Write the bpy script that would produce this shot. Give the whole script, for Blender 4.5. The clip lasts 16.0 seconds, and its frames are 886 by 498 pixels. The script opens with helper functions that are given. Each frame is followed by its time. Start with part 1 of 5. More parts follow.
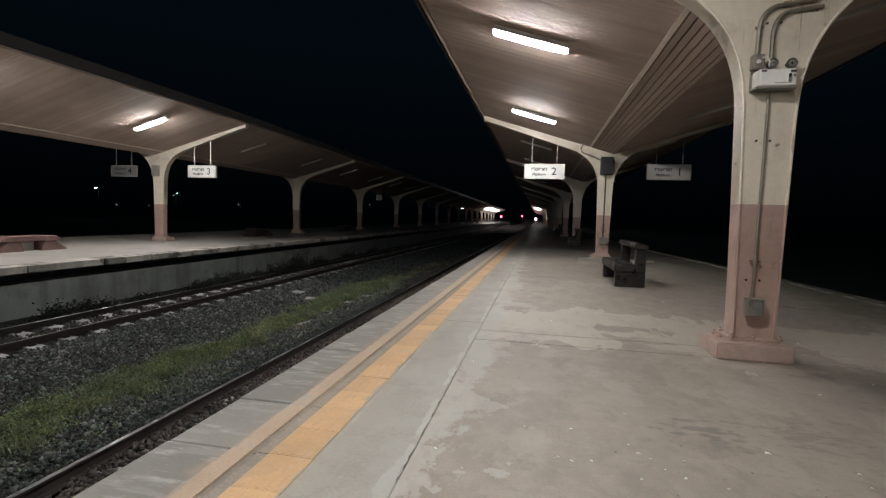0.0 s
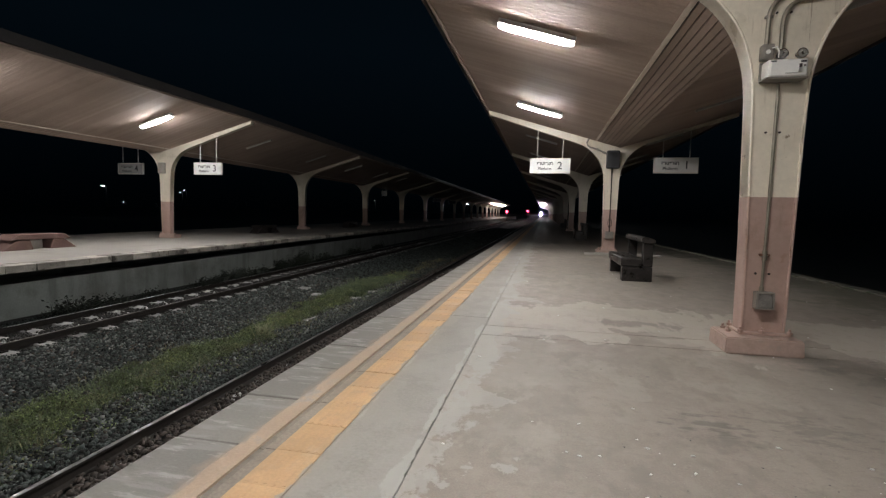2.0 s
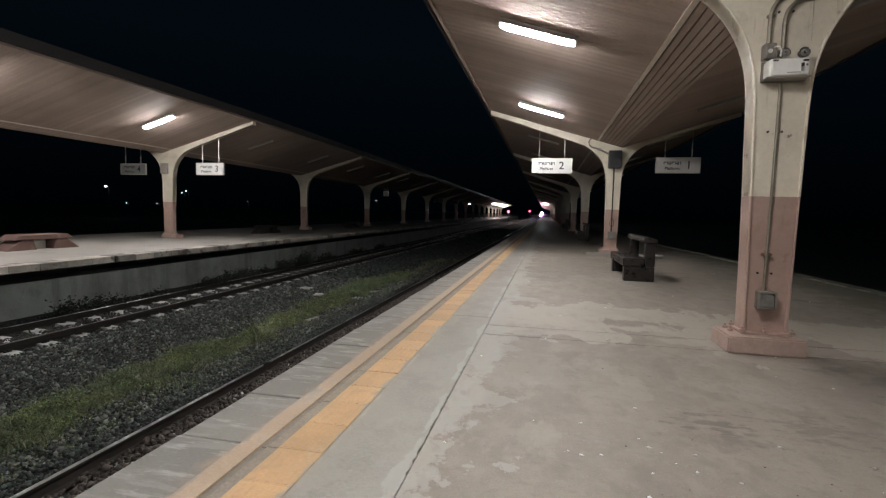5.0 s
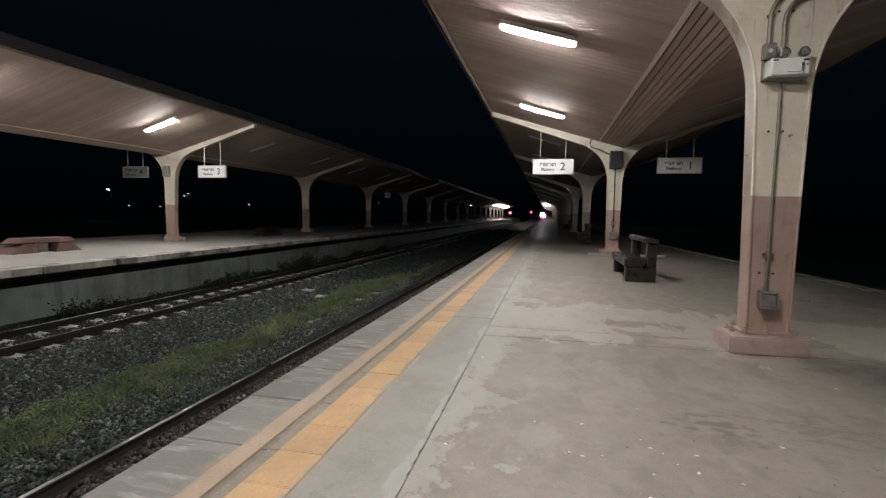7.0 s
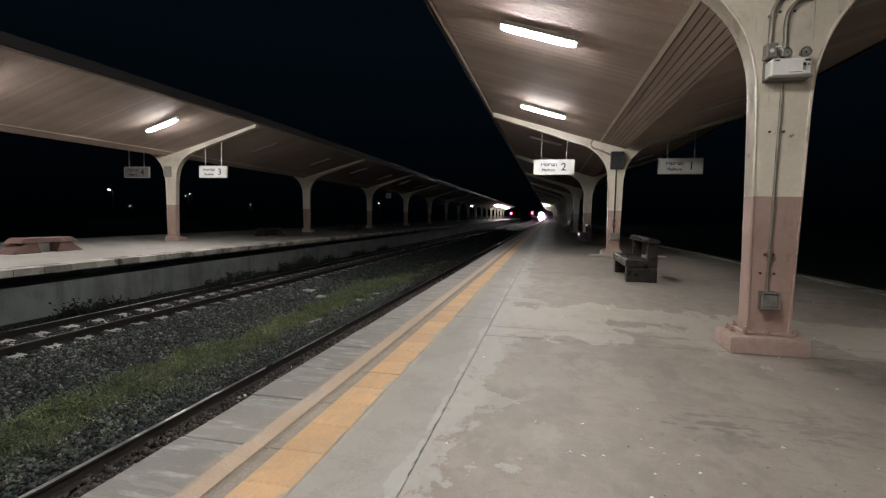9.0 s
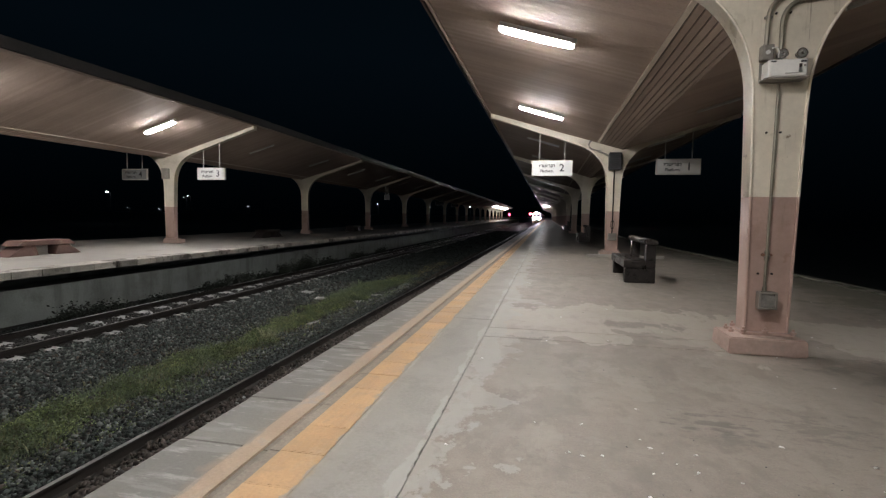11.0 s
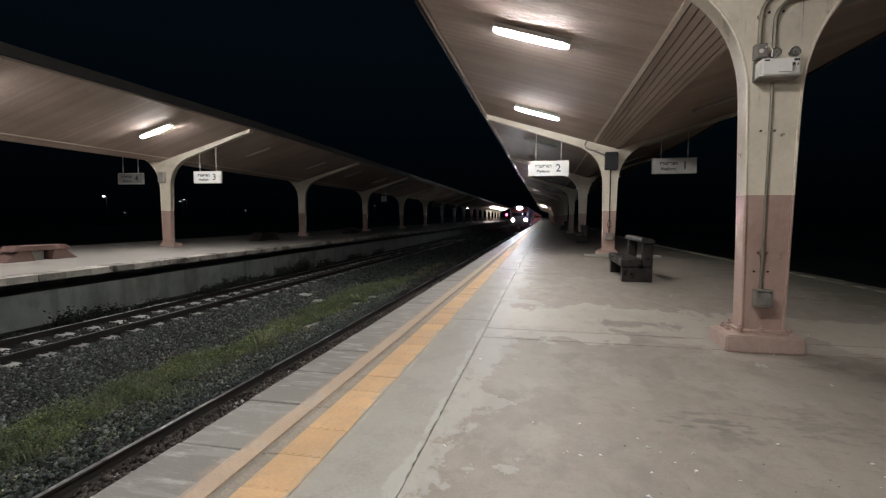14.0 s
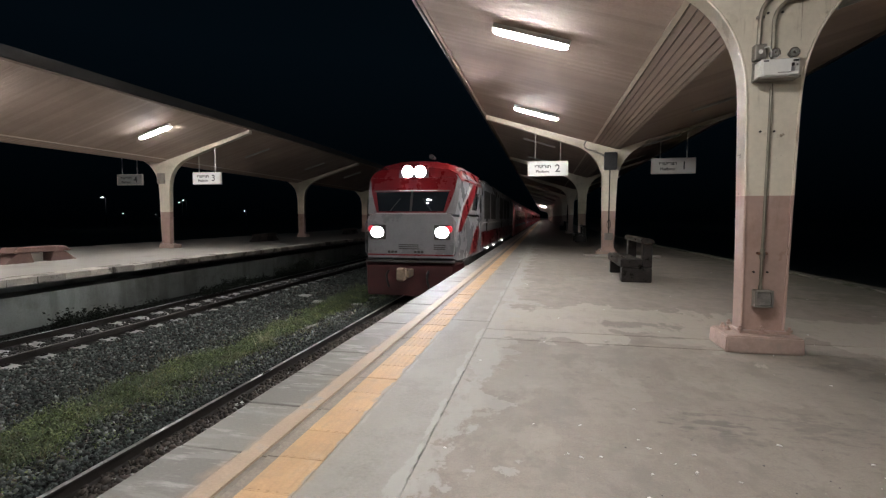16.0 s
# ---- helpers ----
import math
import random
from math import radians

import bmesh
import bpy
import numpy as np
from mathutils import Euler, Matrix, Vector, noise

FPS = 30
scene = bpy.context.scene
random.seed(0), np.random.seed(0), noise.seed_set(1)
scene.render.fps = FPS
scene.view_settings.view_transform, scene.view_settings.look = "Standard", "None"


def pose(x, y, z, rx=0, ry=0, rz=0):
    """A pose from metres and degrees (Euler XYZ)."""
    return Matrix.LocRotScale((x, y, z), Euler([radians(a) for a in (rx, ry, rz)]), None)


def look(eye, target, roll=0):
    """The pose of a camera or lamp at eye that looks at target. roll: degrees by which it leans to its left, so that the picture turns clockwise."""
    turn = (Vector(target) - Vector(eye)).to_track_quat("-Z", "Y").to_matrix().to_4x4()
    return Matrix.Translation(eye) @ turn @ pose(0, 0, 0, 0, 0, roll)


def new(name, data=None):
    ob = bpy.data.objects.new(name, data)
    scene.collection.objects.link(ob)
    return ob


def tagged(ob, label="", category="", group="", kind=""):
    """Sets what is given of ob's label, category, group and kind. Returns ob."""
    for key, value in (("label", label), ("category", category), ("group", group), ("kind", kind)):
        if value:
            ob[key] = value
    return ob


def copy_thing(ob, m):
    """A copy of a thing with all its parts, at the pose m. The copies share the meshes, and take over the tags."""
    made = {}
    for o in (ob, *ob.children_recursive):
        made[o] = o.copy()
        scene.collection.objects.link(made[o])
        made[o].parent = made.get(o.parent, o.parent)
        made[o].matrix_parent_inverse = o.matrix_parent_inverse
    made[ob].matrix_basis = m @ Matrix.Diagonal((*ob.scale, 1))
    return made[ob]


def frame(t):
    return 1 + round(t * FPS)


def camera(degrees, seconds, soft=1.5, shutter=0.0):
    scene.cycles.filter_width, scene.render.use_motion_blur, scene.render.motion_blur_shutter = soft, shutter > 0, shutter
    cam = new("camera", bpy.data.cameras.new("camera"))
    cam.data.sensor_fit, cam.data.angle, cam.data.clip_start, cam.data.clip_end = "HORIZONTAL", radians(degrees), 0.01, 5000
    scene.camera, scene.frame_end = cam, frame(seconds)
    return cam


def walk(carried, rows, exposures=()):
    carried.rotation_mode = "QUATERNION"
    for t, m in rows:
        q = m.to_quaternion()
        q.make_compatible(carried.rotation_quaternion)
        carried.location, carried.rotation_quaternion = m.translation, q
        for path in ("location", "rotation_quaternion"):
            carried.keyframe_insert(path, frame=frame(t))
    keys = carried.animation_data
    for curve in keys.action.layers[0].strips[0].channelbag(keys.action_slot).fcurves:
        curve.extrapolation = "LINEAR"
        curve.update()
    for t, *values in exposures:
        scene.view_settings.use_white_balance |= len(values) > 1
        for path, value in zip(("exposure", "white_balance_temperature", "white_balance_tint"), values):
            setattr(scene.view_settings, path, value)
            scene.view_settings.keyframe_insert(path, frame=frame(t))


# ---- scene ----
# ---------------------------------------------------------------- camera and its path
cam = camera(84.4, 16.0, soft=1.3)


def eye_row(t, x, y, z, pitch, turn, lean):
    p, a = radians(pitch), radians(turn)
    way = Vector((-math.sin(a) * math.cos(p), math.cos(a) * math.cos(p), math.sin(p)))
    eye = Vector((x, y, z))
    return t, look(eye, eye + way, -lean)


walk(cam, [eye_row(*r) for r in (
    (0, 0.006, -0.011, 1.190, -3.75, 11.00, -1.69),
    (0.5, 0.001, -0.003, 1.188, -3.93, 11.17, -1.59),
    (1, -0.002, 0.000, 1.184, -4.04, 11.35, -1.49),
    (1.5, -0.001, 0.004, 1.185, -4.25, 11.53, -1.38),
    (2, -0.001, 0.004, 1.185, -4.29, 11.63, -1.30),
    (2.5, 0.002, 0.002, 1.185, -4.28, 11.65, -1.31),
    (3, -0.001, 0.005, 1.181, -4.27, 11.70, -1.30),
    (3.5, 0.000, 0.000, 1.180, -4.33, 11.78, -1.30),
    (4, -0.004, 0.000, 1.179, -4.31, 11.80, -1.30),
    (6.5, 0.011, -0.002, 1.181, -4.17, 12.03, -1.10),
    (7, 0.011, 0.001, 1.180, -4.11, 12.07, -0.98),
    (7.5, 0.011, -0.001, 1.178, -4.08, 12.15, -0.98),
    (8, 0.010, -0.005, 1.179, -4.06, 12.15, -1.03),
    (8.5, 0.010, -0.004, 1.178, -4.04, 12.17, -0.99),
    (9, 0.009, -0.003, 1.175, -4.05, 12.16, -1.03),
    (11.5, 0.011, -0.012, 1.179, -3.89, 11.97, -0.81),
    (12, 0.012, -0.012, 1.183, -3.92, 12.03, -0.69),
    (12.5, 0.015, -0.016, 1.181, -3.86, 12.01, -0.53),
    (13, 0.018, -0.016, 1.182, -3.77, 11.88, -0.53),
    (13.5, 0.018, -0.019, 1.183, -3.73, 11.80, -0.46),
    (14, 0.018, -0.013, 1.178, -3.77, 11.73, -0.28),
    (14.5, 0.016, -0.011, 1.183, -3.79, 11.66, -0.19),
    (15, 0.018, -0.008, 1.184, -3.75, 11.57, -0.22),
    (15.5, 0.014, -0.010, 1.183, -3.75, 11.54, -0.22),
    (16, 0.014, -0.012, 1.187, -3.74, 11.66, -0.15),
)])

# ---------------------------------------------------------------- night sky, lamp strengths, exposure
world = bpy.data.worlds.new("night")
scene.world = world
world.use_nodes = True
sky = world.node_tree.nodes["Background"]
sky.inputs[1].default_value = 0.0058
height = world.node_tree.nodes.new("ShaderNodeSeparateXYZ")
world.node_tree.links.new(world.node_tree.nodes.new("ShaderNodeTexCoord").outputs["Generated"], height.inputs[0])
fade = world.node_tree.nodes.new("ShaderNodeValToRGB")      # the night sky darkens towards the unlit horizon
fade.color_ramp.elements[0].position, fade.color_ramp.elements[0].color = 0.0, (0.02, 0.06, 0.10, 1)
fade.color_ramp.elements[1].position, fade.color_ramp.elements[1].color = 0.30, (0.17, 0.46, 0.76, 1)
world.node_tree.links.new(height.outputs["Z"], fade.inputs[0])
world.node_tree.links.new(fade.outputs[0], sky.inputs[0])
scene.view_settings.exposure = 0.0
TUBE_GLOW = 246.0        # fluorescent tubes that are on
BLADE_GLOW = 200.0        # glowing blades added before the headlights, seen from the side
BEAM_GLOW = 60000.0      # the headlights' lenses, within their beams
FAR_GLOW = 11.0          # distant lamps

# ---------------------------------------------------------------- materials


def shade(name, base, rough=0.6, metal=0.0, var=0.25, scale=3.0, fine=60.0, bump=0.15, tint=None, moving=False,
          patch=None, patch_scale=0.6, patch_edge=(0.52, 0.6), rough_var=0.15, piece=0.0, island=0.0, spec=0.5, stretch=(1, 1, 1), bump_dist=0.004):
    """A surface with broad stains, fine grain, relief and uneven gloss. patch: a second colour in ragged patches."""
    m = bpy.data.materials.new(name)
    m.use_nodes = True
    t = m.node_tree
    nd, ln = t.nodes, t.links
    b = nd["Principled BSDF"]
    if moving:
        co = nd.new("ShaderNodeTexCoord").outputs["Object"]
    else:
        co = nd.new("ShaderNodeNewGeometry").outputs["Position"]
    mp = nd.new("ShaderNodeMapping")
    mp.inputs["Scale"].default_value = stretch
    ln.new(co, mp.inputs[0])

    def noise_tex(s, detail=6.0, rgh=0.6):
        n = nd.new("ShaderNodeTexNoise")
        n.inputs["Scale"].default_value, n.inputs["Detail"].default_value, n.inputs["Roughness"].default_value = s, detail, rgh
        ln.new(mp.outputs[0], n.inputs["Vector"])
        return n.outputs[0]

    def mix(a, c, f, kind="MIX"):
        x = nd.new("ShaderNodeMix")
        x.data_type, x.blend_type = "RGBA", kind
        for sock, v in ((x.inputs[0], f), (x.inputs[6], a), (x.inputs[7], c)):
            if isinstance(v, (int, float)):
                sock.default_value = v
            elif isinstance(v, tuple):
                sock.default_value = (*v, 1)
            else:
                ln.new(v, sock)
        return x.outputs[2]

    def ramp(v, lo, hi, a=0.0, c=1.0):
        r = nd.new("ShaderNodeMapRange")
        r.inputs[1].default_value, r.inputs[2].default_value, r.inputs[3].default_value, r.inputs[4].default_value = lo, hi, a, c
        ln.new(v, r.inputs[0])
        return r.outputs[0]

    broad, grain = noise_tex(scale), noise_tex(fine, 3.0)
    dark = tuple(c * (1 - var) for c in base)
    light = tuple(min(1, c * (1 + var)) for c in (tint or base))
    col = mix(dark, light, ramp(broad, 0.3, 0.7))
    if patch:
        col = mix(col, patch, ramp(noise_tex(patch_scale, 9.0, 0.68), *patch_edge))
    g = nd.new("ShaderNodeCombineColor")
    gv = ramp(grain, 0.25, 0.75, 1 - var * 0.7, 1 + var * 0.7)
    for i in range(3):
        ln.new(gv, g.inputs[i])
    col = mix(col, g.outputs[0], 1.0, "MULTIPLY")
    for amount, source in ((piece, "Object"), (island, "Island")):
        if amount:
            r = nd.new("ShaderNodeObjectInfo").outputs["Random"] if source == "Object" else nd.new("ShaderNodeNewGeometry").outputs["Random Per Island"]
            g2 = nd.new("ShaderNodeCombineColor")
            rv = ramp(r, 0, 1, 1 - amount, 1 + amount)
            for i in range(3):
                ln.new(rv, g2.inputs[i])
            col = mix(col, g2.outputs[0], 1.0, "MULTIPLY")
    ln.new(col, b.inputs["Base Color"])
    b.inputs["Metallic"].default_value = metal
    b.inputs["Specular IOR Level"].default_value = spec
    ln.new(ramp(broad, 0.3, 0.7, max(0.03, rough - rough_var), min(1, rough + rough_var)), b.inputs["Roughness"])
    if bump:
        bp = nd.new("ShaderNodeBump")
        bp.inputs["Strength"].default_value, bp.inputs["Distance"].default_value = bump, bump_dist
        ln.new(grain, bp.inputs["Height"])
        ln.new(bp.outputs[0], b.inputs["Normal"])
    return m


def glow(name, colour, strength):
    m = bpy.data.materials.new(name)
    m.use_nodes = True
    b = m.node_tree.nodes["Principled BSDF"]
    b.inputs["Base Color"].default_value = (*[0.8 * c for c in colour], 1)
    b.inputs["Emission Color"].default_value = (*colour, 1)
    b.inputs["Emission Strength"].default_value = strength
    return m


M_FLOOR = shade("worn platform concrete", (0.240, 0.209, 0.179), 0.62, var=0.18, scale=0.9, fine=95, patch=(0.285, 0.262, 0.236), patch_scale=0.55, patch_edge=(0.60, 0.66), rough_var=0.07, bump=0.16, bump_dist=0.002, spec=0.3)


def overlay(m, colour, seed, scale, lo, hi, axis=None, centre=0.0, fall=0.0, stretch=(1, 1, 1), turn=0.0, amount=1.0, spot=None, crack=False):
    """Lay ragged marks of another colour over a surface; axis, centre and fall keep them near a line such as a joint."""
    nd, ln = m.node_tree.nodes, m.node_tree.links
    b = nd["Principled BSDF"]
    old = b.inputs["Base Color"].links[0].from_socket
    pos = nd.new("ShaderNodeNewGeometry").outputs["Position"]
    mp = nd.new("ShaderNodeMapping")
    mp.inputs["Location"].default_value = (seed * 7.3, seed * 3.1, seed)
    mp.inputs["Rotation"].default_value = (0, 0, radians(turn))
    mp.inputs["Scale"].default_value = stretch
    ln.new(pos, mp.inputs[0])
    n = nd.new("ShaderNodeTexNoise")
    n.inputs["Scale"].default_value, n.inputs["Detail"].default_value, n.inputs["Roughness"].default_value = scale, 8.0, 0.62
    ln.new(mp.outputs[0], n.inputs["Vector"])
    v = n.outputs[0]
    if crack:
        # thin wandering lines where the pattern crosses its middle value
        n.inputs["Detail"].default_value = 3.0
        c = nd.new("ShaderNodeMath")
        c.operation, c.inputs[1].default_value = "SUBTRACT", 0.5
        ln.new(v, c.inputs[0])
        e = nd.new("ShaderNodeMath")
        e.operation = "ABSOLUTE"
        ln.new(c.outputs[0], e.inputs[0])
        g = nd.new("ShaderNodeMath")
        g.operation, g.inputs[0].default_value = "SUBTRACT", 1.0
        ln.new(e.outputs[0], g.inputs[1])
        v = g.outputs[0]
    if axis:
        sp = nd.new("ShaderNodeSeparateXYZ")
        ln.new(pos, sp.inputs[0])
        d = nd.new("ShaderNodeMath")
        d.operation, d.inputs[1].default_value = "SUBTRACT", centre
        ln.new(sp.outputs[axis], d.inputs[0])
        a = nd.new("ShaderNodeMath")
        a.operation = "ABSOLUTE"
        ln.new(d.outputs[0], a.inputs[0])
        k = nd.new("ShaderNodeMath")
        k.operation, k.inputs[1].default_value = "MULTIPLY", fall
        ln.new(a.outputs[0], k.inputs[0])
        u = nd.new("ShaderNodeMath")
        u.operation = "SUBTRACT"
        ln.new(v, u.inputs[0])
        ln.new(k.outputs[0], u.inputs[1])
        v = u.outputs[0]
    if spot:
        # spot: place and half-axes of a worn area
        sm = nd.new("ShaderNodeMapping")
        sm.vector_type = "TEXTURE"
        sm.inputs["Location"].default_value = (spot[0], spot[1], 0)
        sm.inputs["Scale"].default_value = (spot[2], spot[3], 1)
        ln.new(pos, sm.inputs[0])
        le = nd.new("ShaderNodeVectorMath")
        le.operation = "LENGTH"
        ln.new(sm.outputs[0], le.inputs[0])
        k = nd.new("ShaderNodeMath")
        k.operation, k.inputs[1].default_value = "MULTIPLY", 0.2
        ln.new(le.outputs["Value"], k.inputs[0])
        u = nd.new("ShaderNodeMath")
        u.operation = "SUBTRACT"
        ln.new(v, u.inputs[0])
        ln.new(k.outputs[0], u.inputs[1])
        v = u.outputs[0]
    r = nd.new("ShaderNodeMapRange")
    r.inputs[1].default_value, r.inputs[2].default_value, r.inputs[4].default_value = lo, hi, amount
    ln.new(v, r.inputs[0])
    x = nd.new("ShaderNodeMix")
    x.data_type = "RGBA"
    ln.new(r.outputs[0], x.inputs[0])
    ln.new(old, x.inputs[6])
    x.inputs[7].default_value = (*colour, 1)
    ln.new(x.outputs[2], b.inputs["Base Color"])


overlay(M_FLOOR, (0.29, 0.255, 0.218), 50, 5.5, 0.46, 0.58, stretch=(1, .7, 1), amount=0.45)
overlay(M_FLOOR, (0.185, 0.165, 0.142), 51, 4.2, 0.52, 0.63, stretch=(1, .7, 1), amount=0.55)
overlay(M_FLOOR, (0.20, 0.178, 0.152), 52, 19.0, 0.53, 0.66, stretch=(.6, 1, 1), amount=0.55)
overlay(M_FLOOR, (0.315, 0.294, 0.262), 1, 2.3, 0.385, 0.398, "X", -0.57, 0.42, amount=0.95)
overlay(M_FLOOR, (0.345, 0.31, 0.266), 2, 1.7, 0.345, 0.358, "Y", 5.75, 0.20, stretch=(1.0, .55, 1), amount=0.95)
overlay(M_FLOOR, (0.325, 0.294, 0.25), 8, 1.3, 0.58, 0.60, stretch=(1.0, .55, 1), amount=0.35)
overlay(M_FLOOR, (0.195, 0.175, 0.152), 3, 0.9, 0.56, 0.63, stretch=(1, .6, 1), amount=0.38)
overlay(M_FLOOR, (0.135, 0.122, 0.108), 5, 1.9, 0.60, 0.66, stretch=(2.2, .9, 1), turn=35, amount=0.2)
overlay(M_FLOOR, (0.145, 0.132, 0.117), 9, 3.5, 0.60, 0.65, stretch=(1.6, .5, 1), turn=-20, amount=0.2)
overlay(M_FLOOR, (0.105, 0.097, 0.086), 12, 13.0, 0.41, 0.50, stretch=(.5, 1.3, 1), turn=-24, amount=0.62, spot=(0.98, 2.98, .34, .26))
overlay(M_FLOOR, (0.105, 0.097, 0.086), 34, 9.0, 0.40, 0.52, amount=0.34, spot=(1.02, 2.8, .4, .25))
overlay(M_FLOOR, (0.115, 0.105, 0.092), 13, 12.0, 0.42, 0.50, stretch=(.5, 1.3, 1), turn=28, amount=0.42, spot=(1.55, 3.05, .6, .4))
overlay(M_FLOOR, (0.125, 0.113, 0.10), 14, 3.4, 0.38, 0.45, stretch=(1, .5, 1), amount=0.55, spot=(1.05, 5.68, .46, .32))
overlay(M_FLOOR, (0.14, 0.13, 0.113), 15, 4.0, 0.38, 0.46, amount=0.55, spot=(2.8, 4.1, .9, .6))
overlay(M_FLOOR, (0.125, 0.128, 0.092), 16, 2.6, 0.28, 0.40, "X", 5.3, 0.17, amount=0.6)
overlay(M_FLOOR, (0.325, 0.293, 0.25), 35, 2.6, 0.37, 0.395, amount=0.75, spot=(1.45, 5.3, .55, .22))
overlay(M_FLOOR, (0.325, 0.295, 0.252), 36, 3.2, 0.37, 0.395, amount=0.75, spot=(.4, 6.3, .7, .35))
overlay(M_FLOOR, (0.12, 0.107, 0.095), 53, 0.9, 0.9965, 0.9995, amount=0.16, crack=True)
overlay(M_FLOOR, (0.12, 0.107, 0.095), 54, 2.6, 0.997, 0.9995, amount=0.22, stretch=(.6, 1, 1), crack=True)
overlay(M_FLOOR, (0.325, 0.312, 0.286), 64, 2.6, 0.38, 0.41, "X", -0.48, 1.15, stretch=(1, .5, 1), amount=0.75)
overlay(M_FLOOR, (0.31, 0.262, 0.225), 70, 5.0, 0.33, 0.42, amount=0.75, spot=(1.87, 4.59, .52, .26))
overlay(M_FLOOR, (0.34, 0.305, 0.262), 71, 3.6, 0.34, 0.40, amount=0.75, spot=(1.35, 4.97, .30, .20))
overlay(M_FLOOR, (0.13, 0.12, 0.11), 6, 9.0, 0.66, 0.71, amount=0.5)
overlay(M_FLOOR, (0.36, 0.335, 0.30), 17, 38.0, 0.665, 0.69, amount=0.55)
M_STRIP = shade("pale trowelled concrete strip", (0.265, 0.25, 0.226), 0.62, var=0.16, scale=1.3, fine=50, patch=(0.25, 0.235, 0.212), patch_scale=1.2, patch_edge=(0.54, 0.6), bump=0.25, spec=0.3)
overlay(M_STRIP, (0.308, 0.293, 0.264), 1, 2.3, 0.36, 0.44, "X", -0.57, 0.6, amount=0.6)
overlay(M_STRIP, (0.300, 0.282, 0.252), 18, 2.8, 0.40, 0.46, "X", -1.0, 0.9, amount=0.55)
overlay(M_STRIP, (0.14, 0.13, 0.118), 19, 3.0, 0.60, 0.66, stretch=(1.5, .8, 1), amount=0.08)
overlay(M_STRIP, (0.345, 0.335, 0.31), 62, 4.0, 0.42, 0.47, "X", -0.60, 4.0, stretch=(1, .45, 1), amount=0.9)
overlay(M_STRIP, (0.345, 0.33, 0.30), 63, 6.0, 0.46, 0.52, "X", -1.00, 7.0, stretch=(1, .45, 1), amount=0.7)
overlay(M_STRIP, (0.36, 0.265, 0.175), 42, 9.0, 0.40, 0.56, "X", -1.018, 7.0, stretch=(1, .5, 1), amount=0.5)
M_PALE = shade("pale dusty paving concrete", (0.325, 0.302, 0.272), 0.6, var=0.15, scale=0.9, fine=40, patch=(0.28, 0.257, 0.23), patch_scale=0.7, patch_edge=(0.52, 0.6), bump=0.2)
M_COPING = shade("grey coping concrete", (0.210, 0.200, 0.183), 0.6, var=0.12, scale=2.2, fine=60, patch=(0.262, 0.252, 0.236), patch_scale=2.5, patch_edge=(0.55, 0.68), piece=0.08, bump=0.25, spec=0.3)
overlay(M_COPING, (0.37, 0.36, 0.34), 21, 2.6, 0.55, 0.60, stretch=(.5, 3.2, 1), amount=0.28)
overlay(M_COPING, (0.35, 0.335, 0.31), 24, 5.0, 0.56, 0.61, stretch=(.7, 2.6, 1), turn=6, amount=0.75)
overlay(M_COPING, (0.16, 0.15, 0.135), 23, 3.0, 0.60, 0.68, amount=0.35)
M_PEACH = shade("faded peach line paint", (0.405, 0.305, 0.224), 0.55, var=0.15, scale=3, fine=70, patch=(0.36, 0.32, 0.28), patch_scale=3.0, patch_edge=(0.58, 0.66), bump=0.15, spec=0.3)
overlay(M_PEACH, (0.27, 0.25, 0.22), 40, 14.0, 0.42, 0.56, "X", -1.455, 9.0, stretch=(1, .35, 1), amount=0.8)
overlay(M_PEACH, (0.33, 0.29, 0.24), 43, 5.0, 0.56, 0.66, stretch=(2, .5, 1), amount=0.5)
overlay(M_COPING, (0.36, 0.275, 0.205), 41, 7.0, 0.26, 0.52, "X", -1.45, 4.5, stretch=(1, .5, 1), amount=0.6)
M_GROOVE = shade("grimy mortar groove", (0.235, 0.205, 0.172), 0.7, var=0.25, scale=4, fine=60, bump=0.3)
M_GRIME = shade("grimy mortar edge", (0.20, 0.172, 0.143), 0.75, var=0.25, scale=4, fine=60, bump=0.3)
M_YELLOW = shade("ochre yellow tactile tile", (0.485, 0.315, 0.172), 0.55, var=0.13, scale=3.5, fine=60, patch=(0.475, 0.33, 0.20), patch_scale=4, patch_edge=(0.56, 0.7), piece=0.10, bump=0.2, spec=0.3)
overlay(M_YELLOW, (0.31, 0.288, 0.255), 60, 7.0, 0.44, 0.50, "X", -1.02, 5.0, stretch=(1, .5, 1), amount=0.85)
overlay(M_YELLOW, (0.34, 0.25, 0.16), 61, 11.0, 0.55, 0.66, amount=0.35)
M_EDGE = shade("stained platform edge concrete", (0.42, 0.39, 0.34), 0.75, var=0.25, scale=2.5, fine=40, patch=(0.13, 0.115, 0.10), patch_scale=1.6, patch_edge=(0.53, 0.6), piece=0.38, bump=0.4)
M_KERB = shade("mossy rough kerb concrete", (0.215, 0.205, 0.165), 0.85, var=0.25, scale=3, fine=40, patch=(0.10, 0.112, 0.07), patch_scale=2.6, patch_edge=(0.48, 0.60), piece=0.2, bump=0.6, bump_dist=0.01)
M_WALL = shade("grey platform wall concrete", (0.262, 0.285, 0.268), 0.85, var=0.18, scale=0.7, fine=30, patch=(0.15, 0.15, 0.14), patch_scale=0.8, patch_edge=(0.52, 0.7), bump=0.3)
overlay(M_WALL, (0.115, 0.115, 0.11), 22, 1.6, 0.50, 0.66, stretch=(1.5, 1.5, .2), amount=0.55)
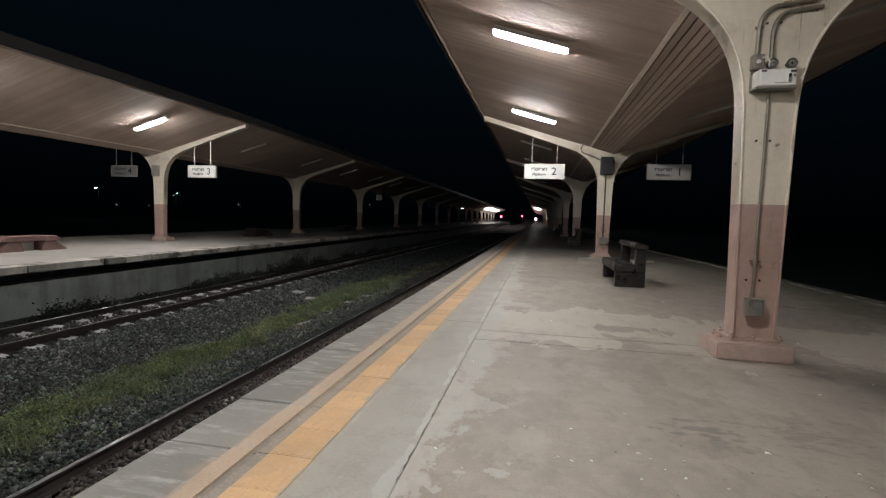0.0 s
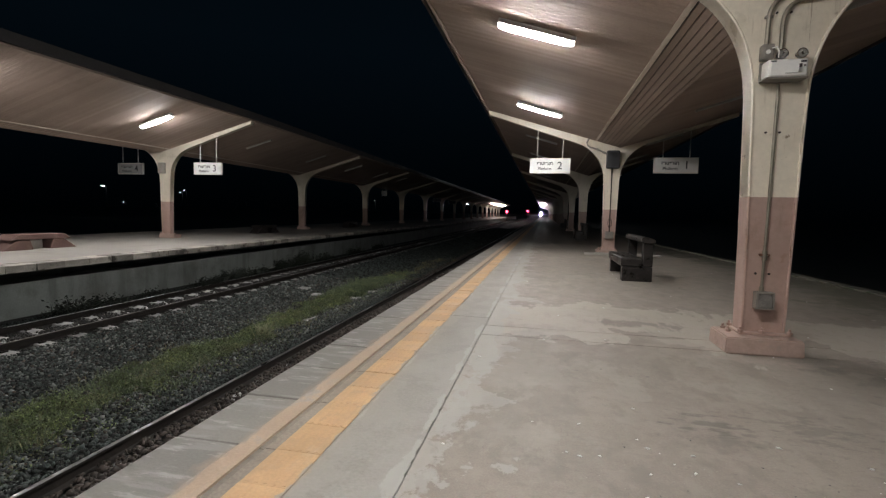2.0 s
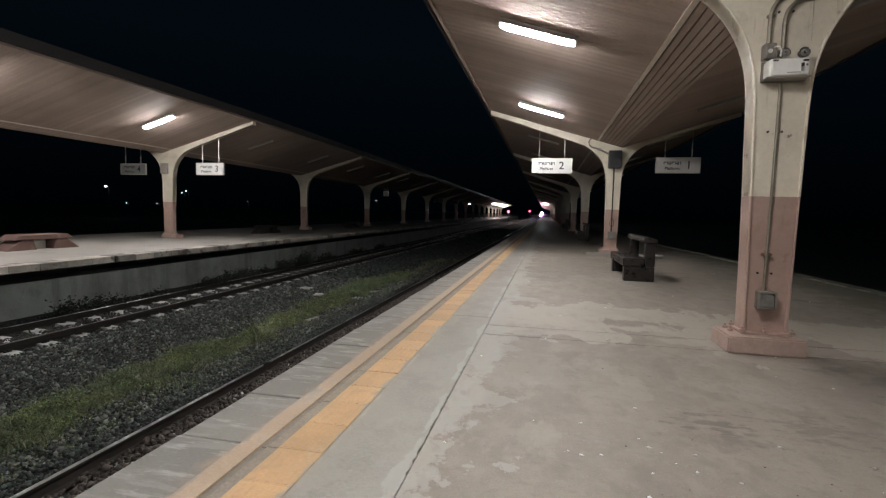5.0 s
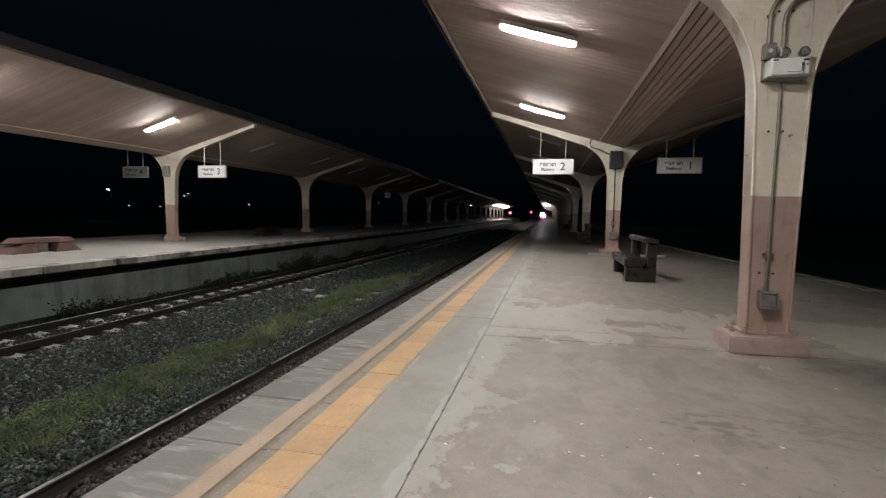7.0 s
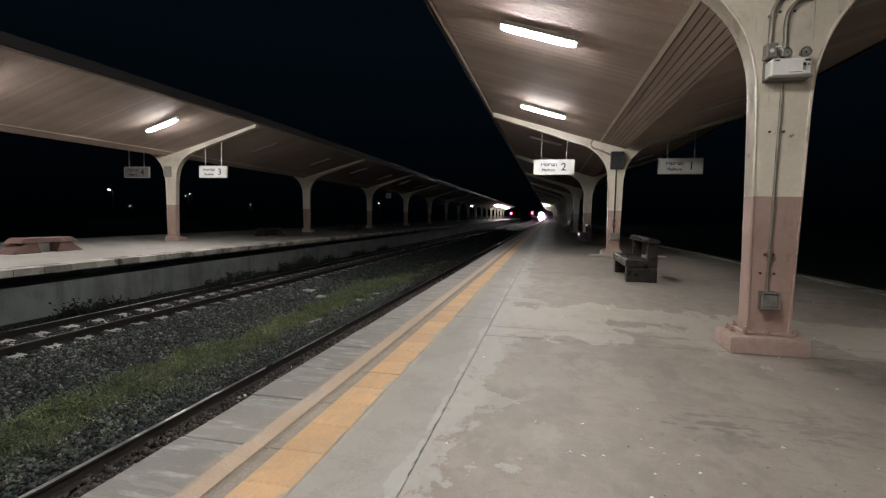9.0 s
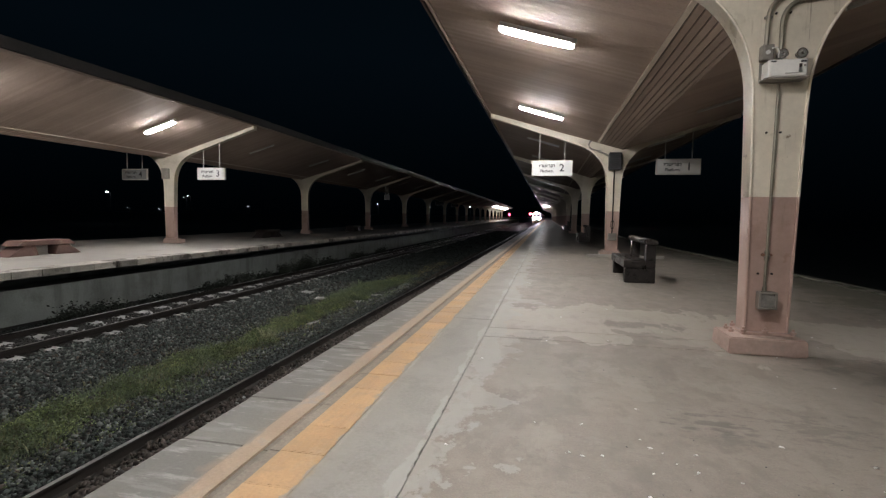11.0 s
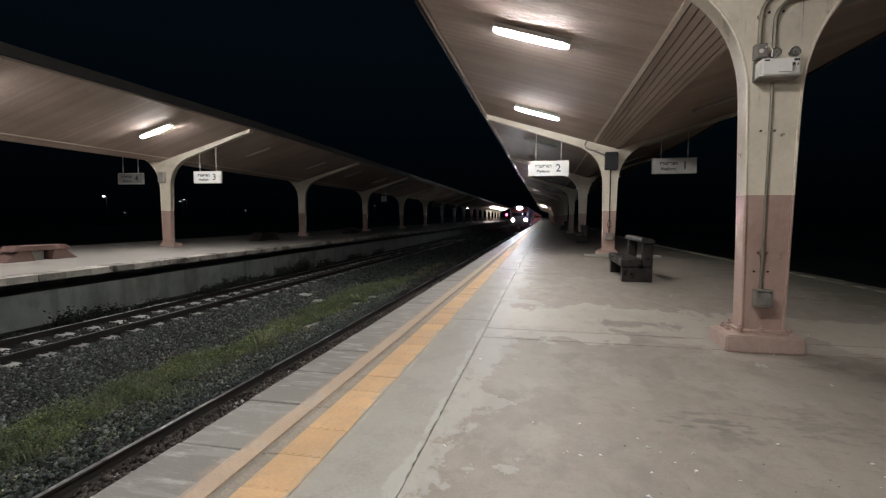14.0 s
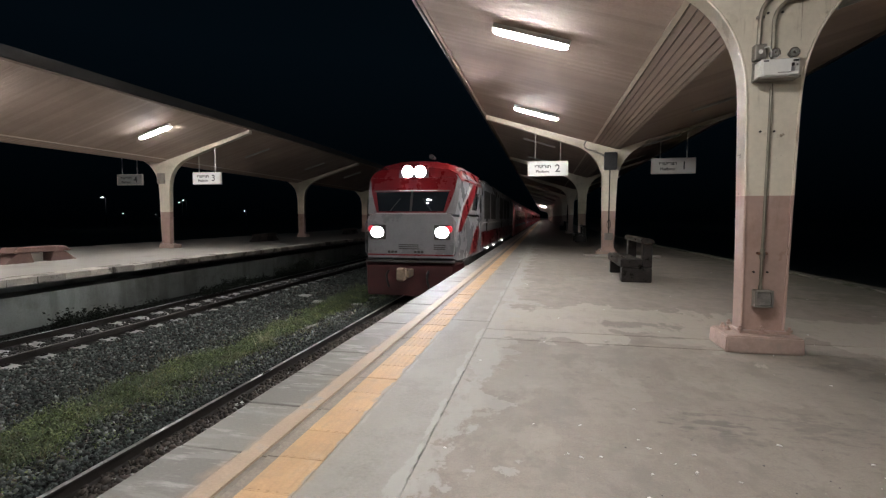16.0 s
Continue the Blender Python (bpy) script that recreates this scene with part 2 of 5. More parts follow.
M_CREAM = shade("cream gloss column paint", (0.67, 0.61, 0.50), 0.36, var=0.08, scale=2.0, fine=25, patch=(0.50, 0.42, 0.31), patch_scale=1.5, patch_edge=(0.6, 0.75), bump=0.12)
overlay(M_CREAM, (0.30, 0.23, 0.16), 12, 2.2, 0.60, 0.72, stretch=(9, 9, .8), amount=0.4)
overlay(M_CREAM, (0.26, 0.19, 0.13), 13, 14.0, 0.66, 0.72, amount=0.45)
overlay(M_CREAM, (0.20, 0.15, 0.10), 31, 7.0, 0.68, 0.70, amount=0.8)
overlay(M_CREAM, (0.22, 0.165, 0.11), 37, 9.0, 0.55, 0.58, "X", 2.168, 14.0, stretch=(1, 1, .35), amount=0.55)
M_PINK = shade("dusty pink column paint", (0.395, 0.275, 0.233), 0.38, var=0.10, scale=2.0, fine=25, patch=(0.33, 0.22, 0.18), patch_scale=2.2, patch_edge=(0.56, 0.7), bump=0.12)
overlay(M_PINK, (0.24, 0.17, 0.14), 14, 2.4, 0.60, 0.72, stretch=(9, 9, .8), amount=0.4)
overlay(M_PINK, (0.20, 0.14, 0.11), 15, 12.0, 0.66, 0.72, amount=0.45)
M_PINKBASE = shade("dusty pink painted plinth", (0.395, 0.287, 0.245), 0.6, var=0.14, scale=3.0, fine=35, patch=(0.34, 0.25, 0.21), patch_scale=3, patch_edge=(0.55, 0.68), bump=0.3)
overlay(M_PINKBASE, (0.30, 0.25, 0.22), 16, 9.0, 0.58, 0.64, amount=0.5)
M_BOARD = shade("brown painted ceiling board", (0.395, 0.312, 0.266), 0.68, var=0.10, scale=0.7, fine=30, island=0.09, bump=0.12, rough_var=0.1, spec=0.07)
M_TRIM = shade("beige ceiling trim", (0.60, 0.52, 0.44), 0.5, var=0.12, scale=2, fine=30, bump=0.1)
M_ROOF = shade("dark roof sheet", (0.06, 0.055, 0.055), 0.6, var=0.2, scale=1.5, fine=20, bump=0.1)
M_CONDUIT = shade("dull olive painted conduit", (0.23, 0.205, 0.16), 0.4, metal=0.3, var=0.2, scale=8, fine=60, bump=0.1)
M_GREYBOX = shade("weathered grey steel box", (0.235, 0.215, 0.19), 0.5, metal=0.2, var=0.2, scale=7, fine=60, bump=0.1)
M_LID = shade("dark grey weathered lid", (0.17, 0.16, 0.145), 0.55, var=0.3, scale=14, fine=60, bump=0.15)
M_HOOD = shade("pale grey weathered steel", (0.31, 0.285, 0.25), 0.5, metal=0.1, var=0.2, scale=8, fine=60, bump=0.1)
M_WHITE = shade("white enamelled casing", (0.78, 0.77, 0.73), 0.35, var=0.05, scale=5, fine=40, bump=0.05)
M_BATTEN = shade("dusty unlit lamp batten", (0.42, 0.40, 0.37), 0.6, var=0.15, scale=5, fine=40, bump=0.05)
# sign face turned from the lamps: its shade is put into the colour
M_SIGNSHADE = shade("shade-darkened sign face", (0.035, 0.04, 0.055), 0.5, var=0.15, scale=3, fine=30, bump=0.03)
# white sign in weaker light, the dimness painted as a grey base
M_SIGNDIM = shade("dimmed sign face", (0.27, 0.275, 0.27), 0.5, var=0.15, scale=3, fine=30, bump=0.03)
M_SIGN = shade("white sign face", (0.68, 0.68, 0.66), 0.35, var=0.05, scale=3, fine=30, bump=0.03)
M_SIGNFRAME = shade("pale aluminium sign frame", (0.62, 0.60, 0.55), 0.4, metal=0.4, var=0.1, scale=6, fine=40, bump=0.05)
M_INK = shade("black sign lettering", (0.025, 0.025, 0.03), 0.5, var=0.1, scale=8, fine=40, bump=0)
M_BLACK = shade("black plastic", (0.03, 0.03, 0.032), 0.45, var=0.2, scale=6, fine=50, bump=0.1)
M_CHROME = shade("bright reflector metal", (0.75, 0.75, 0.74), 0.18, metal=1.0, var=0.1, scale=9, fine=50, bump=0.03)
M_DARKWOOD = shade("blackened old sleeper wood", (0.019, 0.016, 0.0145), 0.36, var=0.4, scale=5, fine=40, patch=(0.045, 0.038, 0.034), patch_scale=5, patch_edge=(0.58, 0.75), bump=0.6, stretch=(2, 0.35, 2), bump_dist=0.008, spec=0.3)
M_PINKBENCH = shade("dull red concrete bench", (0.16, 0.095, 0.082), 0.7, var=0.2, scale=3, fine=30, patch=(0.25, 0.18, 0.15), patch_scale=3, patch_edge=(0.56, 0.7), bump=0.3)
M_DARKBENCH = shade("dark concrete bench", (0.035, 0.027, 0.025), 0.8, var=0.25, scale=3, fine=30, bump=0.3)
M_BALLAST = shade("grey granite ballast", (0.039, 0.047, 0.043), 0.8, var=0.4, scale=9, fine=70, island=1.0, bump=0.3)
M_OILED = shade("oil-darkened ballast", (0.028, 0.026, 0.024), 0.8, var=0.35, scale=9, fine=70, island=0.6, bump=0.3)
M_PALESTONE = shade("pale quartz ballast", (0.145, 0.155, 0.143), 0.8, var=0.3, scale=9, fine=70, island=0.4, bump=0.3)
M_BALLASTBROWN = shade("brownish ballast", (0.078, 0.062, 0.050), 0.85, var=0.3, scale=9, fine=70, island=0.5, bump=0.3)
M_BALLASTRUST = shade("rust-stained ballast", (0.062, 0.05, 0.043), 0.9, var=0.3, scale=9, fine=70, island=0.45, bump=0.3)
M_BED = shade("dirty ballast bed", (0.022, 0.021, 0.019), 0.95, var=0.4, scale=6, fine=40, bump=1.0, bump_dist=0.03)
M_SOIL = shade("dark night ground", (0.05, 0.05, 0.04), 0.95, var=0.4, scale=0.4, fine=12, bump=0.5, bump_dist=0.03)
M_RUST = shade("rusted rail steel", (0.021, 0.0165, 0.0135), 0.7, metal=0.2, var=0.3, scale=6, fine=60, bump=0.3)
M_RUSTNUT = shade("orange rust", (0.16, 0.075, 0.045), 0.8, metal=0.1, var=0.3, scale=20, fine=60, bump=0.3)
M_RAILTOP = shade("polished rail head", (0.50, 0.49, 0.48), 0.34, metal=1.0, var=0.12, scale=5, fine=40, bump=0.05, stretch=(1, 0.1, 1))
M_RAILDULL = shade("dull dark rail head", (0.11, 0.098, 0.088), 0.5, metal=0.6, var=0.2, scale=5, fine=40, bump=0.1, stretch=(1, 0.1, 1))
M_SLEEPER = shade("pale concrete sleeper", (0.34, 0.335, 0.32), 0.8, var=0.22, scale=5, fine=50, piece=0.2, bump=0.3)
M_GRASS = shade("grass blades", (0.086, 0.128, 0.062), 0.55, var=0.35, scale=1.2, fine=9, island=0.5, tint=(0.122, 0.150, 0.078), bump=0)
M_MAT = shade("creeping weed leaves", (0.082, 0.124, 0.046), 0.55, var=0.45, scale=1.5, fine=9, island=0.85, tint=(0.155, 0.192, 0.076), bump=0)
overlay(M_MAT, (0.13, 0.105, 0.055), 33, 2.2, 0.48, 0.60, amount=0.5)
overlay(M_MAT, (0.04, 0.055, 0.028), 34, 3.2, 0.52, 0.60, amount=0.6)
M_DRYGRASS = shade("straw grass blades", (0.187, 0.17, 0.085), 0.6, var=0.3, scale=1.2, fine=9, island=0.4, bump=0)
M_STRAW = shade("pale straw blades", (0.26, 0.27, 0.15), 0.6, var=0.2, scale=1.2, fine=9, island=0.3, bump=0)
M_WEED = shade("dark weed leaves", (0.011, 0.016, 0.009), 0.6, var=0.35, scale=3, fine=12, island=0.5, bump=0)
M_TUBE = glow("lit fluorescent tube", (1.0, 0.98, 0.965), TUBE_GLOW)
M_TUBEOFF = shade("unlit frosted diffuser", (0.5, 0.5, 0.48), 0.3, var=0.04, scale=3, fine=20, bump=0)
M_LENSGLASS = shade("dusty clear lens", (0.26, 0.25, 0.23), 0.15, var=0.3, scale=40, fine=90, bump=0.2)
M_BLADE = glow("glowing headlight blades", (0.97, 0.96, 1.0), BLADE_GLOW)
M_BEAM = glow("headlight lens", (0.97, 0.96, 1.0), BEAM_GLOW)
M_TAIL = glow("red marker lens", (1.0, 0.05, 0.08), 0.35)
M_FARLAMP = glow("distant lamp glow", (0.95, 0.97, 1.0), FAR_GLOW)
M_REDSIG = glow("red signal lens", (1.0, 0.02, 0.05), 55.0)
M_STEP = glow("step lamp lens", (1.0, 0.95, 0.9), 18.0)
M_TRAINRED = shade("locomotive red paint", (0.16, 0.012, 0.016), 0.3, var=0.1, scale=1.5, fine=30, bump=0.03, moving=True)
M_TRAINGREY = shade("locomotive grey paint", (0.21, 0.208, 0.218), 0.32, var=0.12, scale=1.2, fine=30, bump=0.03, moving=True)
M_TRAINWHITE = shade("locomotive white stripe paint", (0.42, 0.40, 0.40), 0.32, var=0.08, scale=1.2, fine=30, bump=0.03, moving=True)
M_TRAINDARK = shade("sooty underframe steel", (0.045, 0.04, 0.038), 0.65, var=0.3, scale=3, fine=30, bump=0.2, moving=True)
M_COACH = shade("dark red coach paint", (0.46, 0.03, 0.034), 0.35, var=0.15, scale=0.8, fine=30, bump=0.03, moving=True)
M_DUSTY = shade("dusty tan coupler steel", (0.27, 0.20, 0.14), 0.7, var=0.3, scale=4, fine=30, bump=0.2, moving=True)
M_PILOT = shade("dark red pilot paint", (0.05, 0.011, 0.011), 0.5, var=0.3, scale=2, fine=30, bump=0.05, moving=True)
M_STEEL = shade("bare wheel steel", (0.30, 0.28, 0.26), 0.4, metal=0.8, var=0.2, scale=4, fine=30, bump=0.1, moving=True)


def glass(name):
    m = bpy.data.materials.new(name)
    m.use_nodes = True
    b = m.node_tree.nodes["Principled BSDF"]
    b.inputs["Base Color"].default_value = (0.015, 0.018, 0.022, 1)
    b.inputs["Roughness"].default_value = 0.06
    b.inputs["IOR"].default_value = 1.5
    return m


M_GLASS = glass("dark window glass")
# glow of the lamps added to brighten the coach sides
M_COACHFILL = glow("added coach side fill glow", (1.0, 0.86, 0.82), 110.0)

# ---------------------------------------------------------------- building helpers


def thing(name, m, label, category, group=""):
    ob = new(name)
    ob.matrix_basis = m
    return tagged(ob, label, category, group)


def part(name, bm, material, parent=None, label=""):
    me = bpy.data.meshes.new(name)
    bm.to_mesh(me)
    bm.free()
    me.materials.append(material)
    ob = new(name, me)
    ob.parent = parent
    if label:
        ob["label"] = label
    return ob


def shared(name, me, parent, m):
    ob = new(name, me)
    ob.parent = parent
    ob.matrix_basis = m
    return ob


def mesh_of(name, bm, material):
    me = bpy.data.meshes.new(name)
    bm.to_mesh(me)
    bm.free()
    me.materials.append(material)
    return me


def box(bm, x0, x1, y0, y1, z0, z1, bevel=0.0, seg=1):
    r = bmesh.ops.create_cube(bm, size=1.0, matrix=Matrix.LocRotScale(((x0 + x1) / 2, (y0 + y1) / 2, (z0 + z1) / 2), None, (abs(x1 - x0), abs(y1 - y0), abs(z1 - z0))))
    if bevel:
        es = {e for v in r["verts"] for e in v.link_edges}
        bmesh.ops.bevel(bm, geom=list(es), offset=bevel, segments=seg, affect="EDGES", profile=0.5)
    return bm


def a_box(*a, **k):
    return box(bmesh.new(), *a, **k)


def rod(bm, a, b, r, n=10, r2=None):
    a, b = Vector(a), Vector(b)
    d = b - a
    m = Matrix.Translation((a + b) / 2) @ d.to_track_quat("Z", "Y").to_matrix().to_4x4()
    bmesh.ops.create_cone(bm, cap_ends=True, segments=n, radius1=r, radius2=r if r2 is None else r2, depth=d.length, matrix=m)
    return bm


def pipe(bm, pts, r, n=8):
    """A round pipe along a line of points."""
    pts = [Vector(p) for p in pts]
    rings = []
    for i, p in enumerate(pts):
        d = (pts[min(i + 1, len(pts) - 1)] - pts[max(i - 1, 0)]).normalized()
        q = d.to_track_quat("Z", "Y")
        rings.append([bm.verts.new(p + q @ Vector((r * math.cos(2 * math.pi * k / n), r * math.sin(2 * math.pi * k / n), 0))) for k in range(n)])
    for a, b in zip(rings, rings[1:]):
        for k in range(n):
            bm.faces.new((a[k], a[(k + 1) % n], b[(k + 1) % n], b[k]))
    bm.faces.new(rings[0][::-1])
    bm.faces.new(rings[-1])
    return bm


def prism(bm, outline, axis, lo, hi):
    """Extrude an outline: axis 'y' takes (x, z) points, 'x' takes (y, z) points, 'z' takes (x, y)."""
    def at(p, h):
        return {"y": (p[0], h, p[1]), "x": (h, p[0], p[1]), "z": (p[0], p[1], h)}[axis]
    a = [bm.verts.new(at(p, lo)) for p in outline]
    b = [bm.verts.new(at(p, hi)) for p in outline]
    n = len(outline)
    bm.faces.new(a)
    bm.faces.new(b[::-1])
    for i in range(n):
        bm.faces.new((a[i], b[i], b[(i + 1) % n], a[(i + 1) % n]))
    bmesh.ops.recalc_face_normals(bm, faces=bm.faces)
    return bm


def band(bm, path, thick, y0, y1, soften=0.0105):
    """A plate of even thickness that follows a path of (x, z) points, from y0 to y1."""
    n = len(path)
    off = []
    for i, p in enumerate(path):
        a, b = Vector(path[max(i - 1, 0)]), Vector(path[min(i + 1, n - 1)])
        d = (b - a).normalized()
        off.append((p[0] - d.y * thick, p[1] + d.x * thick))
    rows = []
    for p, q in zip(path, off):
        rows.append([bm.verts.new((p[0], y0, p[1])), bm.verts.new((p[0], y1, p[1])), bm.verts.new((q[0], y1, q[1])), bm.verts.new((q[0], y0, q[1]))])
    for a, b in zip(rows, rows[1:]):
        for k in range(4):
            bm.faces.new((a[k], a[(k + 1) % 4], b[(k + 1) % 4], b[k]))
    bm.faces.new(rows[0])
    bm.faces.new(rows[-1][::-1])
    bmesh.ops.recalc_face_normals(bm, faces=bm.faces)
    if soften:
        along = [e for e in bm.edges if abs((e.verts[0].co - e.verts[1].co).y) < 1e-6 and len(e.link_faces) == 2 and e.calc_face_angle(0) > 1.2]
        bmesh.ops.bevel(bm, geom=along, offset=soften, segments=3, affect="EDGES", profile=.5)
    return bm


def ring(bm, c, r0, r1, depth, n=24):
    """A short tube that opens towards -y, its back at c."""
    loops = [[bm.verts.new((c[0] + r * math.cos(2 * math.pi * k / n), y, c[2] + r * math.sin(2 * math.pi * k / n))) for k in range(n)] for r, y in ((r0, c[1]), (r0, c[1] - depth), (r1, c[1] - depth), (r1, c[1]))]
    for a, b in zip(loops, loops[1:] + loops[:1]):
        for k in range(n):
            bm.faces.new((a[k], a[(k + 1) % n], b[(k + 1) % n], b[k]))
    bmesh.ops.recalc_face_normals(bm, faces=bm.faces)
    return bm


def arc(p0, c, p1, n=12):
    return [tuple((1 - t) ** 2 * a + 2 * t * (1 - t) * b + t * t * d for a, b, d in zip(p0, c, p1)) for t in (i / n for i in range(n + 1))]


def raw_mesh(name, verts, faces, material, parent=None, smooth=False):
    """A mesh object from arrays of vertices and of triangles or quads."""
    me = bpy.data.meshes.new(name)
    verts, faces = np.asarray(verts, dtype=np.float32), np.asarray(faces, dtype=np.int32)
    k = faces.shape[1]
    me.vertices.add(len(verts))
    me.vertices.foreach_set("co", verts.ravel())
    me.loops.add(faces.size)
    me.loops.foreach_set("vertex_index", faces.ravel())
    me.polygons.add(len(faces))
    me.polygons.foreach_set("loop_start", np.arange(0, faces.size, k, dtype=np.int32))
    me.update(calc_edges=True)
    me.validate()
    me.materials.append(material)
    ob = new(name, me)
    ob.parent = parent
    return ob


def words(text, size, material, m, parent, align="CENTER", name="lettering", weight=.013):
    """Raised lettering as a mesh."""
    cu = bpy.data.curves.new(name, "FONT")
    cu.body, cu.size, cu.align_x, cu.align_y, cu.extrude, cu.offset = text, size, align, "CENTER", 0.001, size * weight
    tmp = new(name, cu)
    bpy.context.view_layer.update()
    me = bpy.data.meshes.new_from_object(tmp)
    bpy.data.objects.remove(tmp)
    me.materials.clear()
    me.materials.append(material)
    return shared(name, me, parent, m)

# ---------------------------------------------------------------- plan
RAIL = -1.04                      # top of the rails; the platforms' top is 0
BAY, ROW_A, COL_X = 11.0, 4.95, 1.97
NEAR_TRACK, FAR_TRACK = -3.34, -8.83
FAR_ROW = Matrix.Translation((-14.2, 16.3, 0)) @ Matrix.Rotation(0.014, 4, "Z")   # the opposite platform: its column row
FAR_BEND = Matrix.Rotation(-0.045, 4, "Z")   # its end bays stand at a slight angle
TURN = Matrix.Rotation(math.pi, 4, "Z")
FAR_DROP, FAR_EAVE = 0.06, -1.66   # its canopy hangs a little lower and reaches less far
START, END = -22.0, 232.0         # reach of the near platform


def at_row_a(k):
    return Matrix.Translation((COL_X, ROW_A + BAY * k, 0))


def at_row_b(k):
    return FAR_ROW @ (FAR_BEND if k < 0 else Matrix.Identity(4)) @ Matrix.Translation((0, BAY * k, 0)) @ TURN


# ---------------------------------------------------------------- ground, ballast bed, near platform body


def build_ground():
    bm = bmesh.new()
    box(bm, -900, 900, -400, 2600, -1.9, -1.32)
    tagged(part("ground", bm, M_SOIL), "dark bare ground around the station at night", "ground", kind="structure")
    bm = bmesh.new()
    ys = list(range(-24, 60, 3)) + list(range(60, 700, 20))
    xs = [-10.6, -9.8, -8.72, -7.4, -6.4, -5.2, -4.4, -3.34, -2.2, -1.4]
    zs = [-1.20, -1.21, -1.215, -1.23, -1.25, -1.24, -1.215, -1.215, -1.21, -1.21]
    grid = [[bm.verts.new((x, y, z)) for x, z in zip(xs, zs)] for y in ys]
    for a, b in zip(grid, grid[1:]):
        for i in range(len(xs) - 1):
            bm.faces.new((a[i], a[i + 1], b[i + 1], b[i]))
    tagged(part("ballast_bed", bm, M_BED), "dirty grey ballast bed between the platforms", "ballast", kind="structure")


def right_edge(y):
    return 5.75 if y < 6 else 5.75 - 0.055 * (y - 6) if y < 24 else 4.76


def build_near_platform():
    plat = tagged(new("platform_near"), "long concrete station platform with yellow tactile line", "platform", kind="structure")
    bm = bmesh.new()
    ys = [START, 6, 24, END]
    prism(bm, [(-1.52, START)] + [(right_edge(y) - 0.3, y) for y in ys] + [(-1.52, END)], "z", -1.3, -0.05)
    part("platform_body", bm, M_WALL, plat)
    bm = bmesh.new()
    box(bm, -1.462, -1.353, START, END, -0.05, 0.002)
    part("painted_line", bm, M_PEACH, plat, "faded peach painted safety line")
    piece = mesh_of("gutter_piece", a_box(-.030, .030, -.302, .302, -.05, -.004), M_GROOVE)
    edge = mesh_of("gutter_edge", a_box(-.0170, .0170, -.302, .302, -.05, -.011), M_GRIME)
    y = 2.13 - 0.61 * 6
    while y < 60:
        shared("gutter_piece", piece, plat, pose(-1.2875, y + .305, 0))
        shared("gutter_edge", edge, plat, pose(-1.336, y + .305, 0))
        y += 0.61
    part("gutter_strip", a_box(-1.352, -1.257, y, END, -0.05, -0.010), M_GROOVE, plat, "grimy grey mortar strip beside the tiles")
    rng = random.Random(21)
    # pale strip between the tiles and the long crack
    y = START
    while y < END:
        y1 = min(y + 5.5, END)
        n = 190 if y < 25 else 2
        rag = [(-0.5750 + rng.choice((0, .001, .002, .003, -.001, .004, .004, -.002, -.006)), y + .005 + (y1 - y - .01) * i / n) for i in range(n + 1)]
        part("strip_slab", prism(bmesh.new(), [(-1.018, y1 - .005), (-1.018, y + .005)] + rag, "z", -0.06, -0.001), M_STRIP, plat, "pale trowelled concrete strip")
        y += 5.5
    return plat


def build_near_pieces(plat):
    """Paving slabs, coping slabs and tactile tiles."""
    edges = [START]
    for k in range(-2, 21):
        c = ROW_A + BAY * k
        edges += [c - 0.235, c + 0.17, c + 5.45]
    edges = sorted(e for e in edges if START <= e < END - 1) + [END]
    for y0, y1 in zip(edges, edges[1:]):
        bm = bmesh.new()
        g = 0.007
        prism(bm, [(-0.568, y0 + g), (right_edge(y0) - 0.26, y0 + g), (right_edge(y1) - 0.26, y1 - g), (-0.568, y1 - g)], "z", -0.06, 0.0)
        part("paving_slab", bm, M_FLOOR, plat)
        n = max(1, round((y1 - y0) / 1.8))
        for i in range(n):
            a, b = y0 + (y1 - y0) * i / n, y0 + (y1 - y0) * (i + 1) / n
            if a > 75:
                continue
            bm = bmesh.new()
            prism(bm, [(right_edge(a) - 0.25, a + g), (right_edge(a), a + g), (right_edge(b), b - g), (right_edge(b) - 0.25, b - g)], "z", -0.2, 0.024)
            part("kerb_stone", bm, M_KERB, plat, "rough mossy concrete kerb stone")
    bm = bmesh.new()
    box(bm, 4.51, 4.76, 75, END, -0.2, 0.035)
    part("far_kerb", bm, M_KERB, plat)
    cop = mesh_of("coping_slab", a_box(-0.181, 0.181, -0.3015, 0.3015, -0.13, 0, bevel=0.006), M_COPING)
    bm = a_box(-0.1175, 0.1175, -0.1515, 0.1515, -0.05, 0.0)
    for i in range(5):
        x = -0.088 + 0.044 * i
        prism(bm, [(x - 0.013, 0.0), (x - 0.007, 0.0014), (x + 0.007, 0.0014), (x + 0.013, 0.0)], "y", -0.140, 0.140)
    tile = mesh_of("tactile_tile", bm, M_YELLOW)
    rng = random.Random(4)
    k = 0
    y = 2.13 - 0.61 * 6
    while y < 78:
        shared("coping_slab", cop, plat, pose(-1.644 + rng.uniform(-.004, .004), y + 0.305, rng.uniform(-.003, .001), 0, 0, rng.uniform(-.2, .2)))
        for j in (0, 1):
            shared("tactile_tile", tile, plat, pose(-1.138 + rng.uniform(-.002, .002), y + 0.1525 + 0.305 * j, rng.uniform(-.002, .002), 0, 0, rng.uniform(-.25, .25)))
        y += 0.61
    for y0, y1 in ((START, 2.13 - 0.61 * 6), (y, END)):
        part("far_coping", a_box(-1.825, -1.463, y0 + .01, y1, -0.13, 0), M_COPING, plat)
        part("far_tactile_line", a_box(-1.256, -1.02, y0 + .01, y1, -0.05, 0.002), M_YELLOW, plat)


